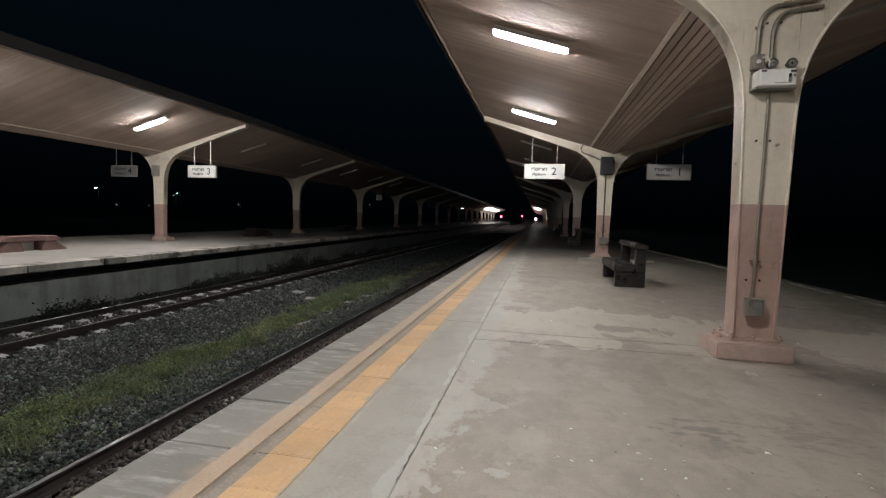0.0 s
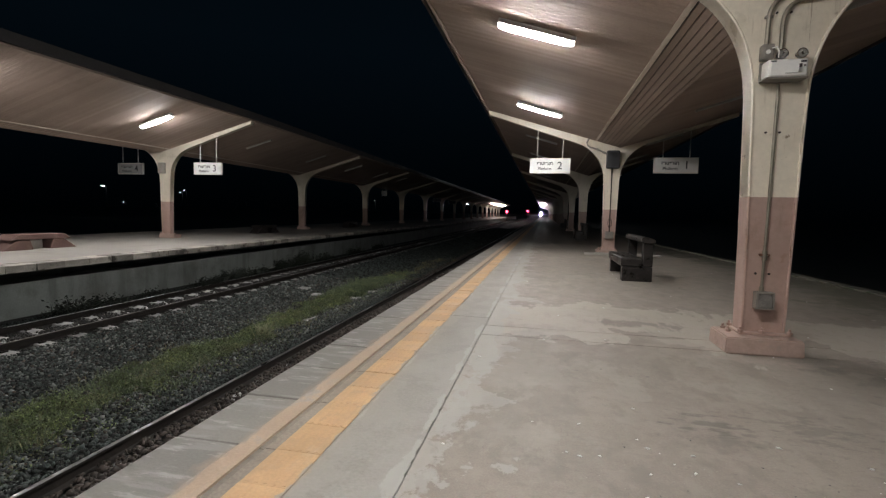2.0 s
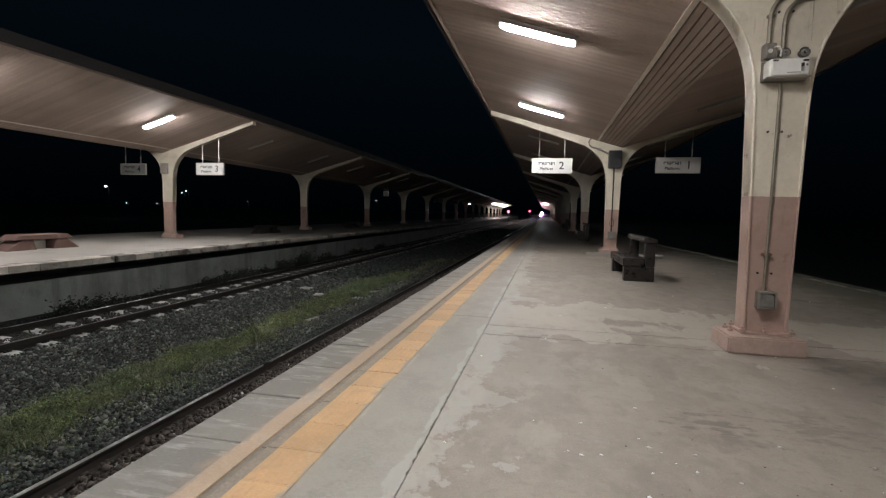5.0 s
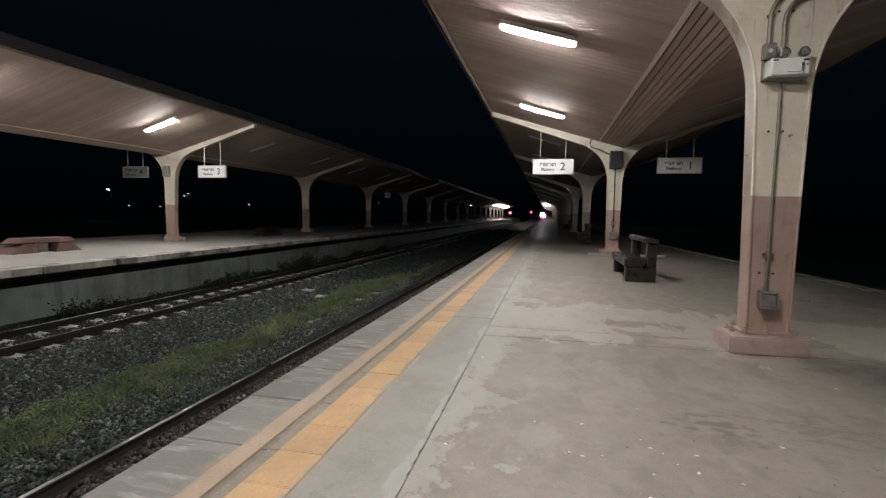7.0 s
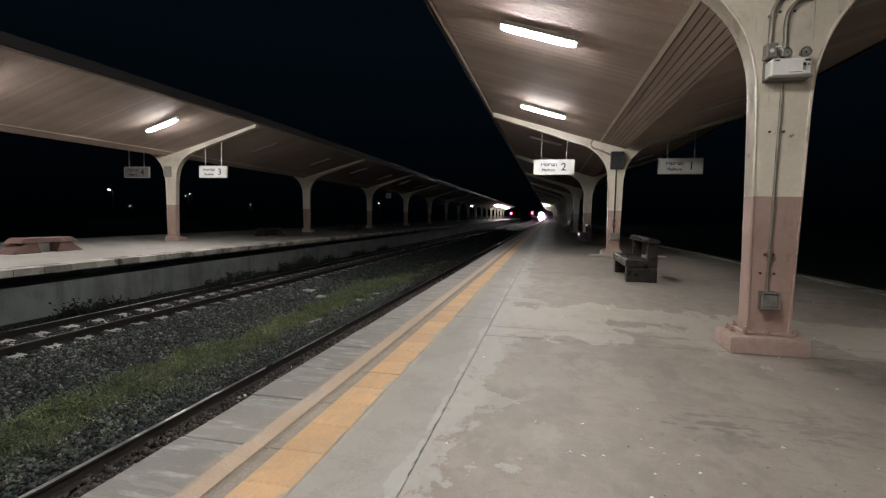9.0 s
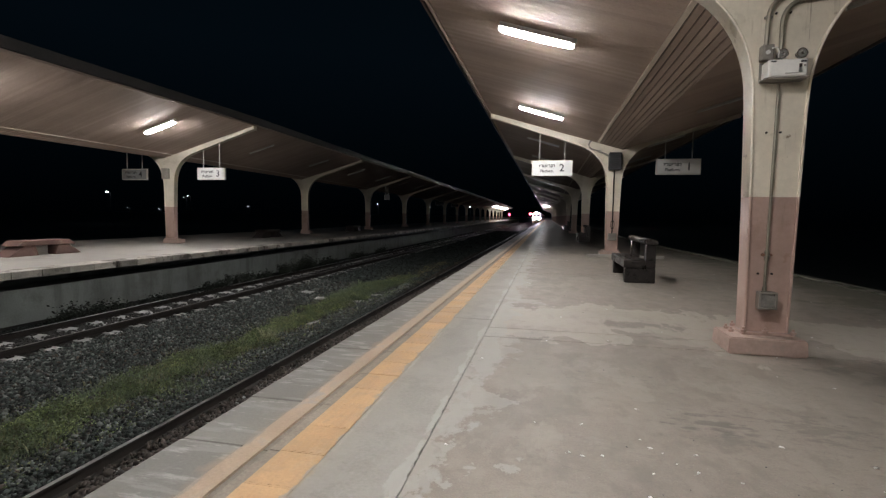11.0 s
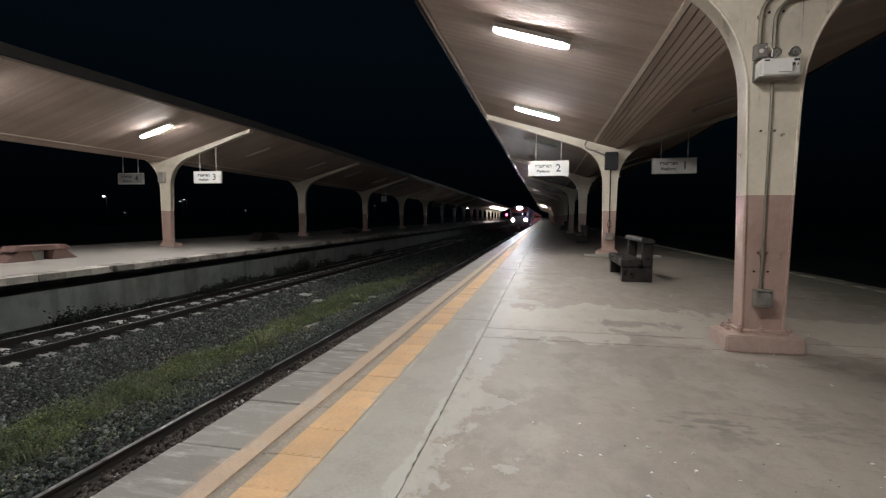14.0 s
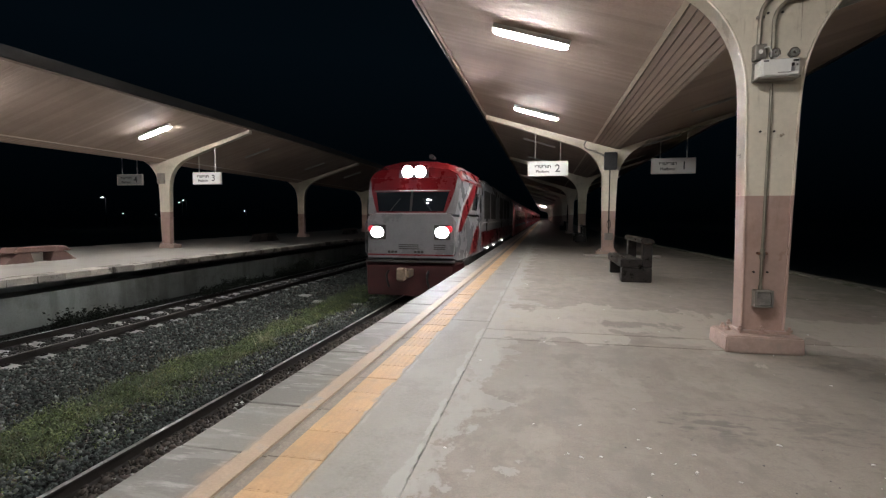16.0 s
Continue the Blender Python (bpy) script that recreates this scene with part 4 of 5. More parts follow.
def build_tube(lit):
    """Surface-mounted fluorescent fixture, length along x, hanging under z = 0."""
    ob = thing("ceiling_light", Matrix.Identity(4), "lit white fluorescent ceiling fixture" if lit else "unlit white fluorescent ceiling fixture", "ceiling light", "canopy lights")
    if lit:
        housing = [(-.05, 0), (.05, 0), (.055, -.066), (.118, -.084), (.118, -.090), (-.118, -.090), (-.118, -.084), (-.055, -.066)]
        top, wide, deep = -.092, .084, .054
    else:
        housing = [(-.030, 0), (.030, 0), (.024, -.035), (-.024, -.035)]
        top, wide, deep = -.037, .014, .024
    part("housing", prism(bmesh.new(), housing, "x", -.60, .60), M_WHITE if lit else M_BATTEN, ob)
    bm = bmesh.new()
    n, rings = 12, []
    for x, k in ((-.575, .62), (-.545, .78), (-.47, .92), (-.34, 1), (.34, 1), (.47, .92), (.545, .78), (.575, .62)):
        k = k if lit else 1
        rings.append([bm.verts.new((x, wide * k * math.cos(math.pi * i / n), top - deep * k * math.sin(math.pi * i / n))) for i in range(n + 1)])
    for a, b in zip(rings, rings[1:]):
        for i in range(n):
            bm.faces.new((a[i], a[i + 1], b[i + 1], b[i]))
        bm.faces.new((a[n], a[0], b[0], b[n]))
    bm.faces.new(rings[0])
    bm.faces.new(rings[-1][::-1])
    bmesh.ops.recalc_face_normals(bm, faces=list(bm.faces))
    part("diffuser" if lit else "tube", bm, M_TUBE if lit else M_TUBEOFF, ob, "glowing tube cover" if lit else "")
    w = .05 if lit else .022
    for s in (-1, 1):
        part("end_cap", a_box(s * .588 - .012, s * .588 + .012, -w, w, top - .03, top - .0, bevel=.005), M_WHITE if lit else M_BATTEN, ob)
    return ob


def light_pose(y):
    x = -.21
    return Matrix.Translation((x, y, soffit_z(x) - .004)) @ Matrix.Rotation(math.atan(SLOPE), 4, "Y")


def build_lights():
    on, off = build_tube(True), build_tube(False)
    near = [ROW_A - BAY * 2.25 + 5.5 * i for i in range(24)]
    first_on = first_off = True
    for i, y in enumerate(near):
        lit = -4 < y < 14
        src = on if lit else off
        m = light_pose(y)
        if (lit and first_on) or (not lit and first_off):
            src.matrix_basis = m
        else:
            copy_thing(src, m)
        if lit:
            first_on = False
        else:
            first_off = False
    for i in range(-6, 29):
        y = 2.75 + 5.5 * i
        m = FAR_ROW @ (FAR_BEND if y < 0 else Matrix.Identity(4)) @ TURN @ Matrix.Translation((-COL_X, -y, -FAR_DROP)) @ light_pose(0)
        copy_thing(on if (-20 < y < 0 or 108 < y < 166) else off, m)
    # unlit row under the short wing
    for i in range(-2, 18):
        copy_thing(off, Matrix.Translation((3.75, 11.9 + 5.5 * i, soffit_z(3.75) - .004)) @ Matrix.Rotation(-math.atan(.31), 4, "Y"))
    # lit bay at the far end of the near platform
    copy_thing(on, light_pose(ROW_A + BAY * 10.75 + .5))
    copy_thing(on, light_pose(ROW_A + BAY * 11.3))


# ---------------------------------------------------------------- hung signs and fittings


def build_sign(number, m, tops, label, name="platform_sign", w=1.25, h=.47, face=None):
    """Hung sign that faces back along the platform; tops: where each rod ends above the panel's centre."""
    ob = thing(name, m, label, "sign", "platform signs")
    part("panel", a_box(-w / 2 + .02, w / 2 - .02, -.03, .03, -h / 2 + .02, h / 2 - .02), face or M_SIGN, ob)
    bm = bmesh.new()
    for z in (-h / 2, h / 2 - .022):
        box(bm, -w / 2, w / 2, -.036, .036, z, z + .022)
    for x in (-w / 2, w / 2 - .022):
        box(bm, x, x + .022, -.036, .036, -h / 2 + .022, h / 2 - .022)
    part("frame", bm, M_SIGNFRAME, ob)
    for x, top in tops:
        bm = bmesh.new()
        rod(bm, (x, 0, h / 2), (x, 0, top), .011, 8)
        rod(bm, (x, 0, h / 2 + .16), (x, 0, h / 2 + .24), .02, 8)
        part("hanger_rod", bm, M_SIGNFRAME, ob)
    if number:
        words("ชานชาลา", .145, M_INK, pose(-.16, -.033, .072, 90), ob, weight=.032)
        words("Platform", .12, M_INK, pose(-.16, -.033, -.095, 90), ob, weight=.022)
        words(number, .33, M_INK, pose(w * .24, -.033, -.005, 90), ob, name="numeral", weight=.010)
    return ob


def build_signs():
    def tops(cx, cz, xs, gap):
        out = []
        for x in xs:
            out.append((x, gap(cx + x) - cz))
        return out
    arm_l = lambda x: 3.42 + .334 * (-(x - COL_X) - 1.1) + .01
    arm_r = lambda x: 3.40 + .310 * ((x - COL_X) - 1.0) + .012
    y = ROW_A + BAY
    build_sign("2", Matrix.Translation((.105, y, 2.725)), tops(.105, 2.725, (-.40, .38), arm_l), "white hanging platform sign numbered 2")
    build_sign("1", Matrix.Translation((3.80, y, 2.745)), tops(3.80, 2.745, (-.37, .38), arm_r), "white hanging platform sign numbered 1")
    build_sign("3", FAR_ROW @ Matrix.Translation((1.78, 0, 2.62)), [(-.33, arm_l(COL_X - 1.45) - 2.62), (.35, arm_l(COL_X - 2.13) - 2.62)], "white hanging platform sign numbered 3", w=1.17, h=.45)
    build_sign("4", FAR_ROW @ Matrix.Translation((-1.58, 0, 2.60)), [(-.35, arm_r(COL_X + 1.93) - 2.60), (.33, arm_r(COL_X + 1.25) - 2.60)], "dimmed hanging platform sign numbered 4", w=1.12, h=.42, face=M_SIGNDIM)
    build_sign("", FAR_ROW @ Matrix.Translation((1.62, BAY * 2, 2.62)), [(-.13, arm_l(COL_X - 1.49) - 2.62), (.13, arm_l(COL_X - 1.75) - 2.62)], "small pale hanging sign under the opposite canopy", name="hanging_sign", w=.42, h=.40, face=M_SIGNDIM)
    for k, u in ((4, 1.5), (5, 1.5)):
        build_sign("", FAR_ROW @ Matrix.Translation((u, BAY * k, 2.70)), [(-.33, arm_l(COL_X - u + .33) - 2.70), (.35, arm_l(COL_X - u - .35) - 2.70)], "hanging sign with shade-darkened face under the opposite canopy", name="hanging_sign", w=1.1, h=.42, face=M_SIGNSHADE)


def build_fittings():
    """Emergency light, conduits and boxes on the nearest column; loudspeaker and boxes on the next."""
    c = at_row_a(0)
    el = thing("emergency_light", c @ Matrix.Translation((-.008, -.093, 2.455)), "white twin-lamp emergency light unit on the column", "emergency light")
    bm = bmesh.new()
    prism(bm, [(-.155, -.065), (.142, -.065), (.142, .08), (-.155, .08)], "y", -.15, .0)
    bmesh.ops.bevel(bm, geom=list(bm.edges), offset=.006, segments=1, affect="EDGES")
    part("casing", bm, M_WHITE, el)
    part("front_cover", a_box(-.142, .130, -.158, -.150, -.058, .074, bevel=.003), M_WHITE, el)
    part("switch_plate", a_box(.085, .125, -.164, -.158, .048, .064), M_BLACK, el)
    part("indicator", a_box(.108, .120, -.164, -.158, .012, .028), M_GREYBOX, el)
    part("maker_mark", a_box(-.14, -.10, -.161, -.158, .055, .067), M_BLACK, el)
    part("test_button", a_box(.070, .092, -.166, -.158, -.03, .035), M_CHROME, el)
    part("label_strip", a_box(-.03, .07, -.160, -.158, -.042, -.036), M_GREYBOX, el)
    for x in (-.035, .112):
        bm = bmesh.new()
        rod(bm, (x, -.06, .08), (x, -.06, .115), .01, 8)
        rod(bm, (x, -.04, .142), (x, -.10, .138), .026, 14, .038)
        head = part("spot_head", bm, M_GREYBOX, el)
        part("rim", ring(bmesh.new(), (x, -.098, .138), .036, .042, .014), M_CHROME, head)
        part("spot_lens", rod(bmesh.new(), (x, -.100, .138), (x, -.108, .138), .035, 14, .026), M_LENSGLASS, head)
        part("bulb", rod(bmesh.new(), (x, -.108, .138), (x, -.113, .138), .012, 10), M_CHROME, head)
    part("bracket", a_box(-.172, .150, -.15, .0, -.078, -.066), M_GREYBOX, el)
    part("back_plate", a_box(-.172, .150, -.012, .0, -.066, .09), M_GREYBOX, el)

    jb = thing("junction_box", c @ Matrix.Translation((-.141, -.128, 2.617)), "small grey junction box on the column", "junction box")
    part("casing", a_box(-.048, .045, -.045, .035, -.06, .07, bevel=.006), M_GREYBOX, jb)
    part("lid", a_box(-.038, .035, -.052, -.045, -.048, .058, bevel=.003), M_GREYBOX, jb)
    part("cable", pipe(bmesh.new(), [(.02, -.055, .03), (.05, -.075, .035), (.065, -.085, -.01), (.06, -.085, -.06)], .006, 6), M_WHITE, jb)
    part("knob", rod(bmesh.new(), (-.01, -.052, .0), (-.01, -.064, .0), .018, 10), M_WHITE, jb)
    cd = thing("conduit", c @ Matrix.Translation((0, -.114, 0)), "painted steel conduit running up the column", "conduit")
    part("left_run", pipe(bmesh.new(), [(-.143, 0, 2.68), (-.138, 0, 2.90)] + [(p[0], 0, p[1]) for p in arc((-.137, 2.92), (-.128, 3.07), (.0, 3.11), 8)] + [(.30, 0, 3.15)], .019), M_CONDUIT, cd)
    part("right_run", pipe(bmesh.new(), [(-.027, 0, 2.55), (-.026, 0, 2.86)] + [(p[0], 0, p[1]) for p in arc((-.025, 2.88), (-.015, 3.02), (.10, 3.06), 8)] + [(.35, 0, 3.09)], .019), M_CONDUIT, cd)
    part("lower_run", pipe(bmesh.new(), [(-.026, 0, 2.36), (-.035, 0, 1.388)], .0128), M_CONDUIT, cd, "dull olive conduit run")
    part("foot_run", pipe(bmesh.new(), [(-.035, 0, 1.386), (-.039, 0, 1.0), (-.044, 0, .55)], .0128), M_CONDUIT, cd, "dull olive conduit run")
    for z, x in ((2.93, -.137), (.865, -.040)):
        part("saddle", a_box(x - .030, x + .030, -.014, .018, z - .012, z + .012, bevel=.004), M_GREYBOX, cd)
    part("coupling", rod(bmesh.new(), (-.040, 0, .82), (-.039, 0, .91), .020, 10), M_CONDUIT, cd)
    for x in (-.070, -.010):
        part("clamp_nut", rod(bmesh.new(), (x, -.016, .87), (x, .02, .87), .012, 6), M_RUSTNUT, cd, "rusty clamp nut")
    part("gland", rod(bmesh.new(), (-.044, 0, .545), (-.044, 0, .585), .019, 8), M_CONDUIT, cd)
    part("upper_coupling", rod(bmesh.new(), (.04, 0, 3.116), (.10, 0, 3.124), .025, 10), M_CONDUIT, cd)
    sb = thing("socket_box", c @ Matrix.Translation((-.030, -.112, .470)), "weathered grey weatherproof socket box on the column", "socket box")
    part("casing", a_box(-.076, .073, -.045, .018, -.080, .074, bevel=.010, seg=2), M_GREYBOX, sb)
    bm = bmesh.new()
    for q in ((-.076, -.060, -.080, .074), (.060, .073, -.080, .074), (-.060, .060, .060, .074), (-.060, .060, -.080, -.066)):
        box(bm, q[0], q[1], -.068, -.045, q[2], q[3])
    part("hood", bm, M_GREYBOX, sb, "weathered hood round the box")
    part("lid", a_box(-.058, .058, -.056, -.046, -.064, .058, bevel=.004), M_LID, sb, "dark grey lid")
    for x in (-.045, .045):
        part("lid_screw", rod(bmesh.new(), (x, -.056, .048), (x, -.060, .048), .006, 8), M_CHROME, sb)

    c = at_row_a(1)
    sp = thing("loudspeaker", c @ Matrix.Translation((.0, -.20, 2.90)), "dark loudspeaker cabinet on the column", "loudspeaker")
    part("cabinet", a_box(-.185, .185, -.13, .10, -.26, .26, bevel=.012), M_BLACK, sp)
    bm = bmesh.new()
    for i in range(8):
        box(bm, -.16, .16, -.14, -.13, -.22 + .058 * i, -.19 + .058 * i)
    part("grille", bm, M_BLACK, sp)
    eb = thing("equipment_box", FAR_ROW @ Matrix.Translation((-.06, -.135, 2.62)), "pale grey equipment box on the opposite column", "equipment box")
    part("casing", a_box(-.14, .12, -.10, .04, -.20, .20, bevel=.012), M_HOOD, eb)
    part("cover", a_box(-.12, .10, -.11, -.10, -.17, .17, bevel=.004), M_HOOD, eb)
    cd = thing("conduit", c @ Matrix.Translation((0, -.110, 0)), "dark conduit on the second column", "conduit")
    part("run", pipe(bmesh.new(), [(.0, 0, 2.64), (.0, 0, .62)], .016), M_RUST, cd)
    part("arm_run", pipe(bmesh.new(), [(-.70, -.02, 3.56), (-.75, -.02, 3.50), (-.78, -.02, 3.42), (-.755, -.02, 3.34), (-.68, -.02, 3.28), (-.56, -.02, 3.25), (-.46, -.02, 3.215), (-.32, -.02, 3.15), (-.20, -.02, 3.09), (-.14, -.02, 3.02)], .024), M_GREYBOX, cd)
    part("coupling", rod(bmesh.new(), (-.50, -.02, 3.232), (-.41, -.02, 3.192), .040, 10), M_HOOD, cd)
    part("coupling", rod(bmesh.new(), (-.29, -.02, 3.136), (-.24, -.02, 3.110), .034, 10), M_HOOD, cd)
    fb = thing("switch_box", c @ Matrix.Translation((0, -.155, .60)), "small grey switch box on the column", "switch box")
    part("casing", a_box(-.12, .12, -.06, .06, -.11, .11, bevel=.008), M_GREYBOX, fb)
    part("cover", a_box(-.10, .10, -.068, -.06, -.09, .09, bevel=.003), M_GREYBOX, fb)
    cb = thing("cable_loop", c @ Matrix.Translation((0, -.135, .98)), "loop of dark cable hanging on the column", "cable")
    part("cable", pipe(bmesh.new(), [(.055 * math.sin(a * .5), .012 * math.sin(a), .13 * math.cos(a * .5)) for a in [i * .6 for i in range(21)]], .009, 6), M_RUST, cb)
    st = thing("step_slab", Matrix.Translation((1.52, ROW_A + BAY - .40, 0)), "low pale concrete slab beside the column plinth", "slab")
    part("slab", a_box(-.30, 1.88, -.22, .06, 0.001, .07, bevel=.008), M_PALE, st)


# ---------------------------------------------------------------- benches and loose blocks


def build_concrete_bench(p, material, label):
    k = thing("concrete_bench", Matrix.Translation((*p, -.03)), label, "bench", "concrete benches")
    for s in (-1, 1):
        bm = bmesh.new()
        prism(bm, [(s * .98, 0), (s * .62, .26), (s * .30, .26), (s * .22, .0)], "x", -.25, .25)
        bmesh.ops.bevel(bm, geom=list(bm.edges), offset=.012, segments=1, affect="EDGES")
        part("end_support", bm, material, k)
    bm = bmesh.new()
    prism(bm, [(-.80, .262), (-.62, .40), (.62, .40), (.80, .262)], "x", -.27, .27)
    bmesh.ops.bevel(bm, geom=list(bm.edges), offset=.012, segments=1, affect="EDGES")
    part("seat", bm, material, k)
    part("back_panel", a_box(.0, .06, -.26, .16, .0, .262), material if material is M_DARKBENCH else M_PALE, k, "panel under the seat")


def build_benches():
    b = thing("bench", Matrix.Translation((1.69, 10.28, 0)), "dark heavy bench of old timber sleepers on the platform", "bench", "platform benches")
    L = .88
    for y in (-L + .09, L - .09):
        part("end_block", a_box(-.265, .262, y - .092, y + .088, 0, .270, bevel=.018, seg=2), M_DARKWOOD, b)
        part("back_post", a_box(.090, .262, y - .088, y + .088, .273, .705, bevel=.018, seg=2), M_DARKWOOD, b)
        for x, z in ((-.19, .10), (.12, .10), (.17, .40)):
            part("bolt", rod(bmesh.new(), (x, y - .089, z), (x, y - .100, z), .014, 8), M_RUST, b)
    part("seat", a_box(-.29, .082, -L - .02, L + .02, .273, .425, bevel=.022, seg=2), M_DARKWOOD, b)
    bm = bmesh.new()
    prism(bm, [(.275, .708), (.288, .745), (.268, .785), (.20, .812), (.09, .822), (.045, .795), (.05, .735), (.085, .708)], "y", -L - .05, L + .05)
    bmesh.ops.bevel(bm, geom=[e for e in bm.edges], offset=.015, segments=1, affect="EDGES")
    part("back_rail", bm, M_DARKWOOD, b, "thick rounded timber back rail")
    copy_thing(b, Matrix.Translation((1.75, 25.0, 0)))
    copy_thing(b, Matrix.Translation((1.75, 47.0, 0)))
    build_concrete_bench((-13.35, 10.58), M_PINKBENCH, "dull red concrete bench with sloping ends")
    for y in (22.0, 33.0):
        build_concrete_bench((-13.6, y), M_DARKBENCH, "dark concrete bench with sloping ends")
    for x, y, a, w, d in ((-4.93, 12.3, 20, .34, .13), (-4.86, 9.70, 84, .62, .05), (-4.76, 13.44, 40, .36, .12), (-6.11, 12.5, 8, .32, .13), (-6.97, 13.4, -5, .34, .13), (-5.50, 7.56, 70, .26, .12)):
        ob = thing("concrete_block", pose(x, y, -1.215, 3, 2, a), "flat broken piece of pale concrete in the ballast", "concrete block", "loose blocks")
        part("block", a_box(-w / 2, w / 2, -d, d, 0, .055, bevel=.015), M_SLEEPER, ob)


def build_litter():
    """Flecks of fallen paint and grit on the near platform."""
    rng = np.random.default_rng(5)
    x = np.concatenate([rng.normal(1.05, .45, 60), rng.uniform(-.5, 4.5, 110), rng.normal(.25, .3, 16)])
    y = np.concatenate([rng.normal(2.15, .35, 60), rng.uniform(1.6, 14, 110), rng.normal(2.6, .4, 16)])
    z = lambda v: np.full(len(v), .002)
    for name, pick, size, mat, label in (("paint_flecks", slice(0, None, 2), .020, M_WHITE, "pale flecks of paint fallen on the platform"), ("grit", slice(1, None, 4), .010, M_BLACK, "dark grit scattered on the platform")):
        ob = stones(name, rng, 0, 1, 0, 1, len(x[pick]), size, mat, label, None, z)
        co = np.empty(len(ob.data.vertices) * 3, dtype=np.float32)
        ob.data.vertices.foreach_get("co", co)
        co = co.reshape(-1, 6, 3)
        mid = co.mean(1, keepdims=True)
        co = (co - mid) * np.array([1, 1, .35], dtype=np.float32) + np.stack([x[pick], y[pick], np.full(len(x[pick]), .003)], 1)[:, None, :].astype(np.float32)
        ob.data.vertices.foreach_set("co", co.ravel())
        ob.data.update()
        tagged(ob, category="litter")


# ---------------------------------------------------------------- signals and distant lamps


def build_distance():
    for x, y, z in ((-9.9, 131.0, 1.75), (-6.15, 182.0, 2.35)):
        s = thing("railway_signal", Matrix.Translation((x, y, RAIL)), "railway signal showing red beside the track", "signal", "signals")
        top = z - RAIL
        part("post", rod(bmesh.new(), (0, 0, -.28), (0, 0, top - .4), .07, 10), M_BLACK, s)
        part("head", a_box(-.25, .25, -.12, .12, top - .45, top + .45, bevel=.02), M_BLACK, s)
        part("lens", rod(bmesh.new(), (0, -.13, top), (0, -.16, top), .24, 16), M_REDSIG, s, "red lit lens")
    for x, y, h, r in ((-84.1, 80.7, 5.05, .27), (-70.3, 84.7, 4.1, .10), (-69.4, 84.7, 4.55, .12), (-109.2, 110.7, 2.15, .09), (-101.4, 112.7, 2.05, .10), (-80.1, 120.7, 3.05, .09), (-50.1, 140.7, 4.45, .11), (-20, 128.7, 3.75, .24)):
        s = thing("street_lamp", Matrix.Translation((x, y, -1.32)), "distant street lamp glowing in the dark", "street lamp", "distant lamps")
        part("pole", rod(bmesh.new(), (0, 0, 0), (0, 0, h + 1.0), .07, 8), M_BLACK, s)
        part("arm", rod(bmesh.new(), (0, 0, h + 1.0), (0, -.6, h + 1.15), .04, 8), M_BLACK, s)
        bm = bmesh.new()
        bmesh.ops.create_uvsphere(bm, u_segments=10, v_segments=6, radius=r * .72, matrix=Matrix.Translation((0, -.7, h + 1.1)) @ Matrix.Diagonal((1.6, 1, .45, 1)))
        part("lamp_head", bm, M_FARLAMP, s, "glowing lamp head")

# ---------------------------------------------------------------- train


def wheelset(bm, y, z=.46):
    for s in (-1, 1):
        rod(bm, (s * .47, y, z), (s * .60, y, z), .46, 24)
    rod(bm, (-.5, y, z), (.5, y, z), .08, 10)


def bogie(parent, cy, axles, half):
    bm = bmesh.new()
    for s in (-1, 1):
        prism(bm, [(cy - half, .42), (cy - half, .62), (cy - half * .6, .74), (cy + half * .6, .74), (cy + half, .62), (cy + half, .42), (cy + half * .5, .5), (cy - half * .5, .5)], "x", s * .78, s * .92)
    fr = part("bogie", bm, M_TRAINDARK, parent, "sooty steel bogie frame")
    for y in axles:
        bm = bmesh.new()
        wheelset(bm, y)
        part("wheelset", bm, M_STEEL, fr)
    bm = bmesh.new()
    for s in (-1, 1):
        for y in axles:
            box(bm, s * .93, s * 1.02, y - .14, y + .14, .36, .60, bevel=.02)
    part("axle_boxes", bm, M_TRAINDARK, fr)


def hull(bm, sections):
    """A closed skin through (y, outline of (x, z)) sections of equal length."""
    rings = [[bm.verts.new((x, y, z)) for x, z in o] for y, o in sections]
    n = len(rings[0])
    for a, b in zip(rings, rings[1:]):
        for i in range(n):
            bm.faces.new((a[i], b[i], b[(i + 1) % n], a[(i + 1) % n]))
    bm.faces.new(rings[0])
    bm.faces.new(rings[-1][::-1])
    bmesh.ops.recalc_face_normals(bm, faces=bm.faces)
    return bm


def body_outline(w, z0, z1, top):
    h = w / 2
    pts = [(-h, z0), (-h, z1)]
    for i in range(1, 8):
        a = math.pi * (1 - i / 8)
        pts.append((h * math.cos(a), z1 + (top - z1) * math.sin(a) ** .8))
    return pts + [(h, z1), (h, z0)]


def cab_half(y):
    """Half width of the cab, which narrows towards its face."""
    return float(np.interp(y, [-.02, .18, .6, 1.0, 2.2, 20], [1.13, 1.21, 1.26, 1.30, 1.388, 1.388]))


def cab_outline(y, z0, z1, top):
    return body_outline(2 * cab_half(y), z0, z1, top)


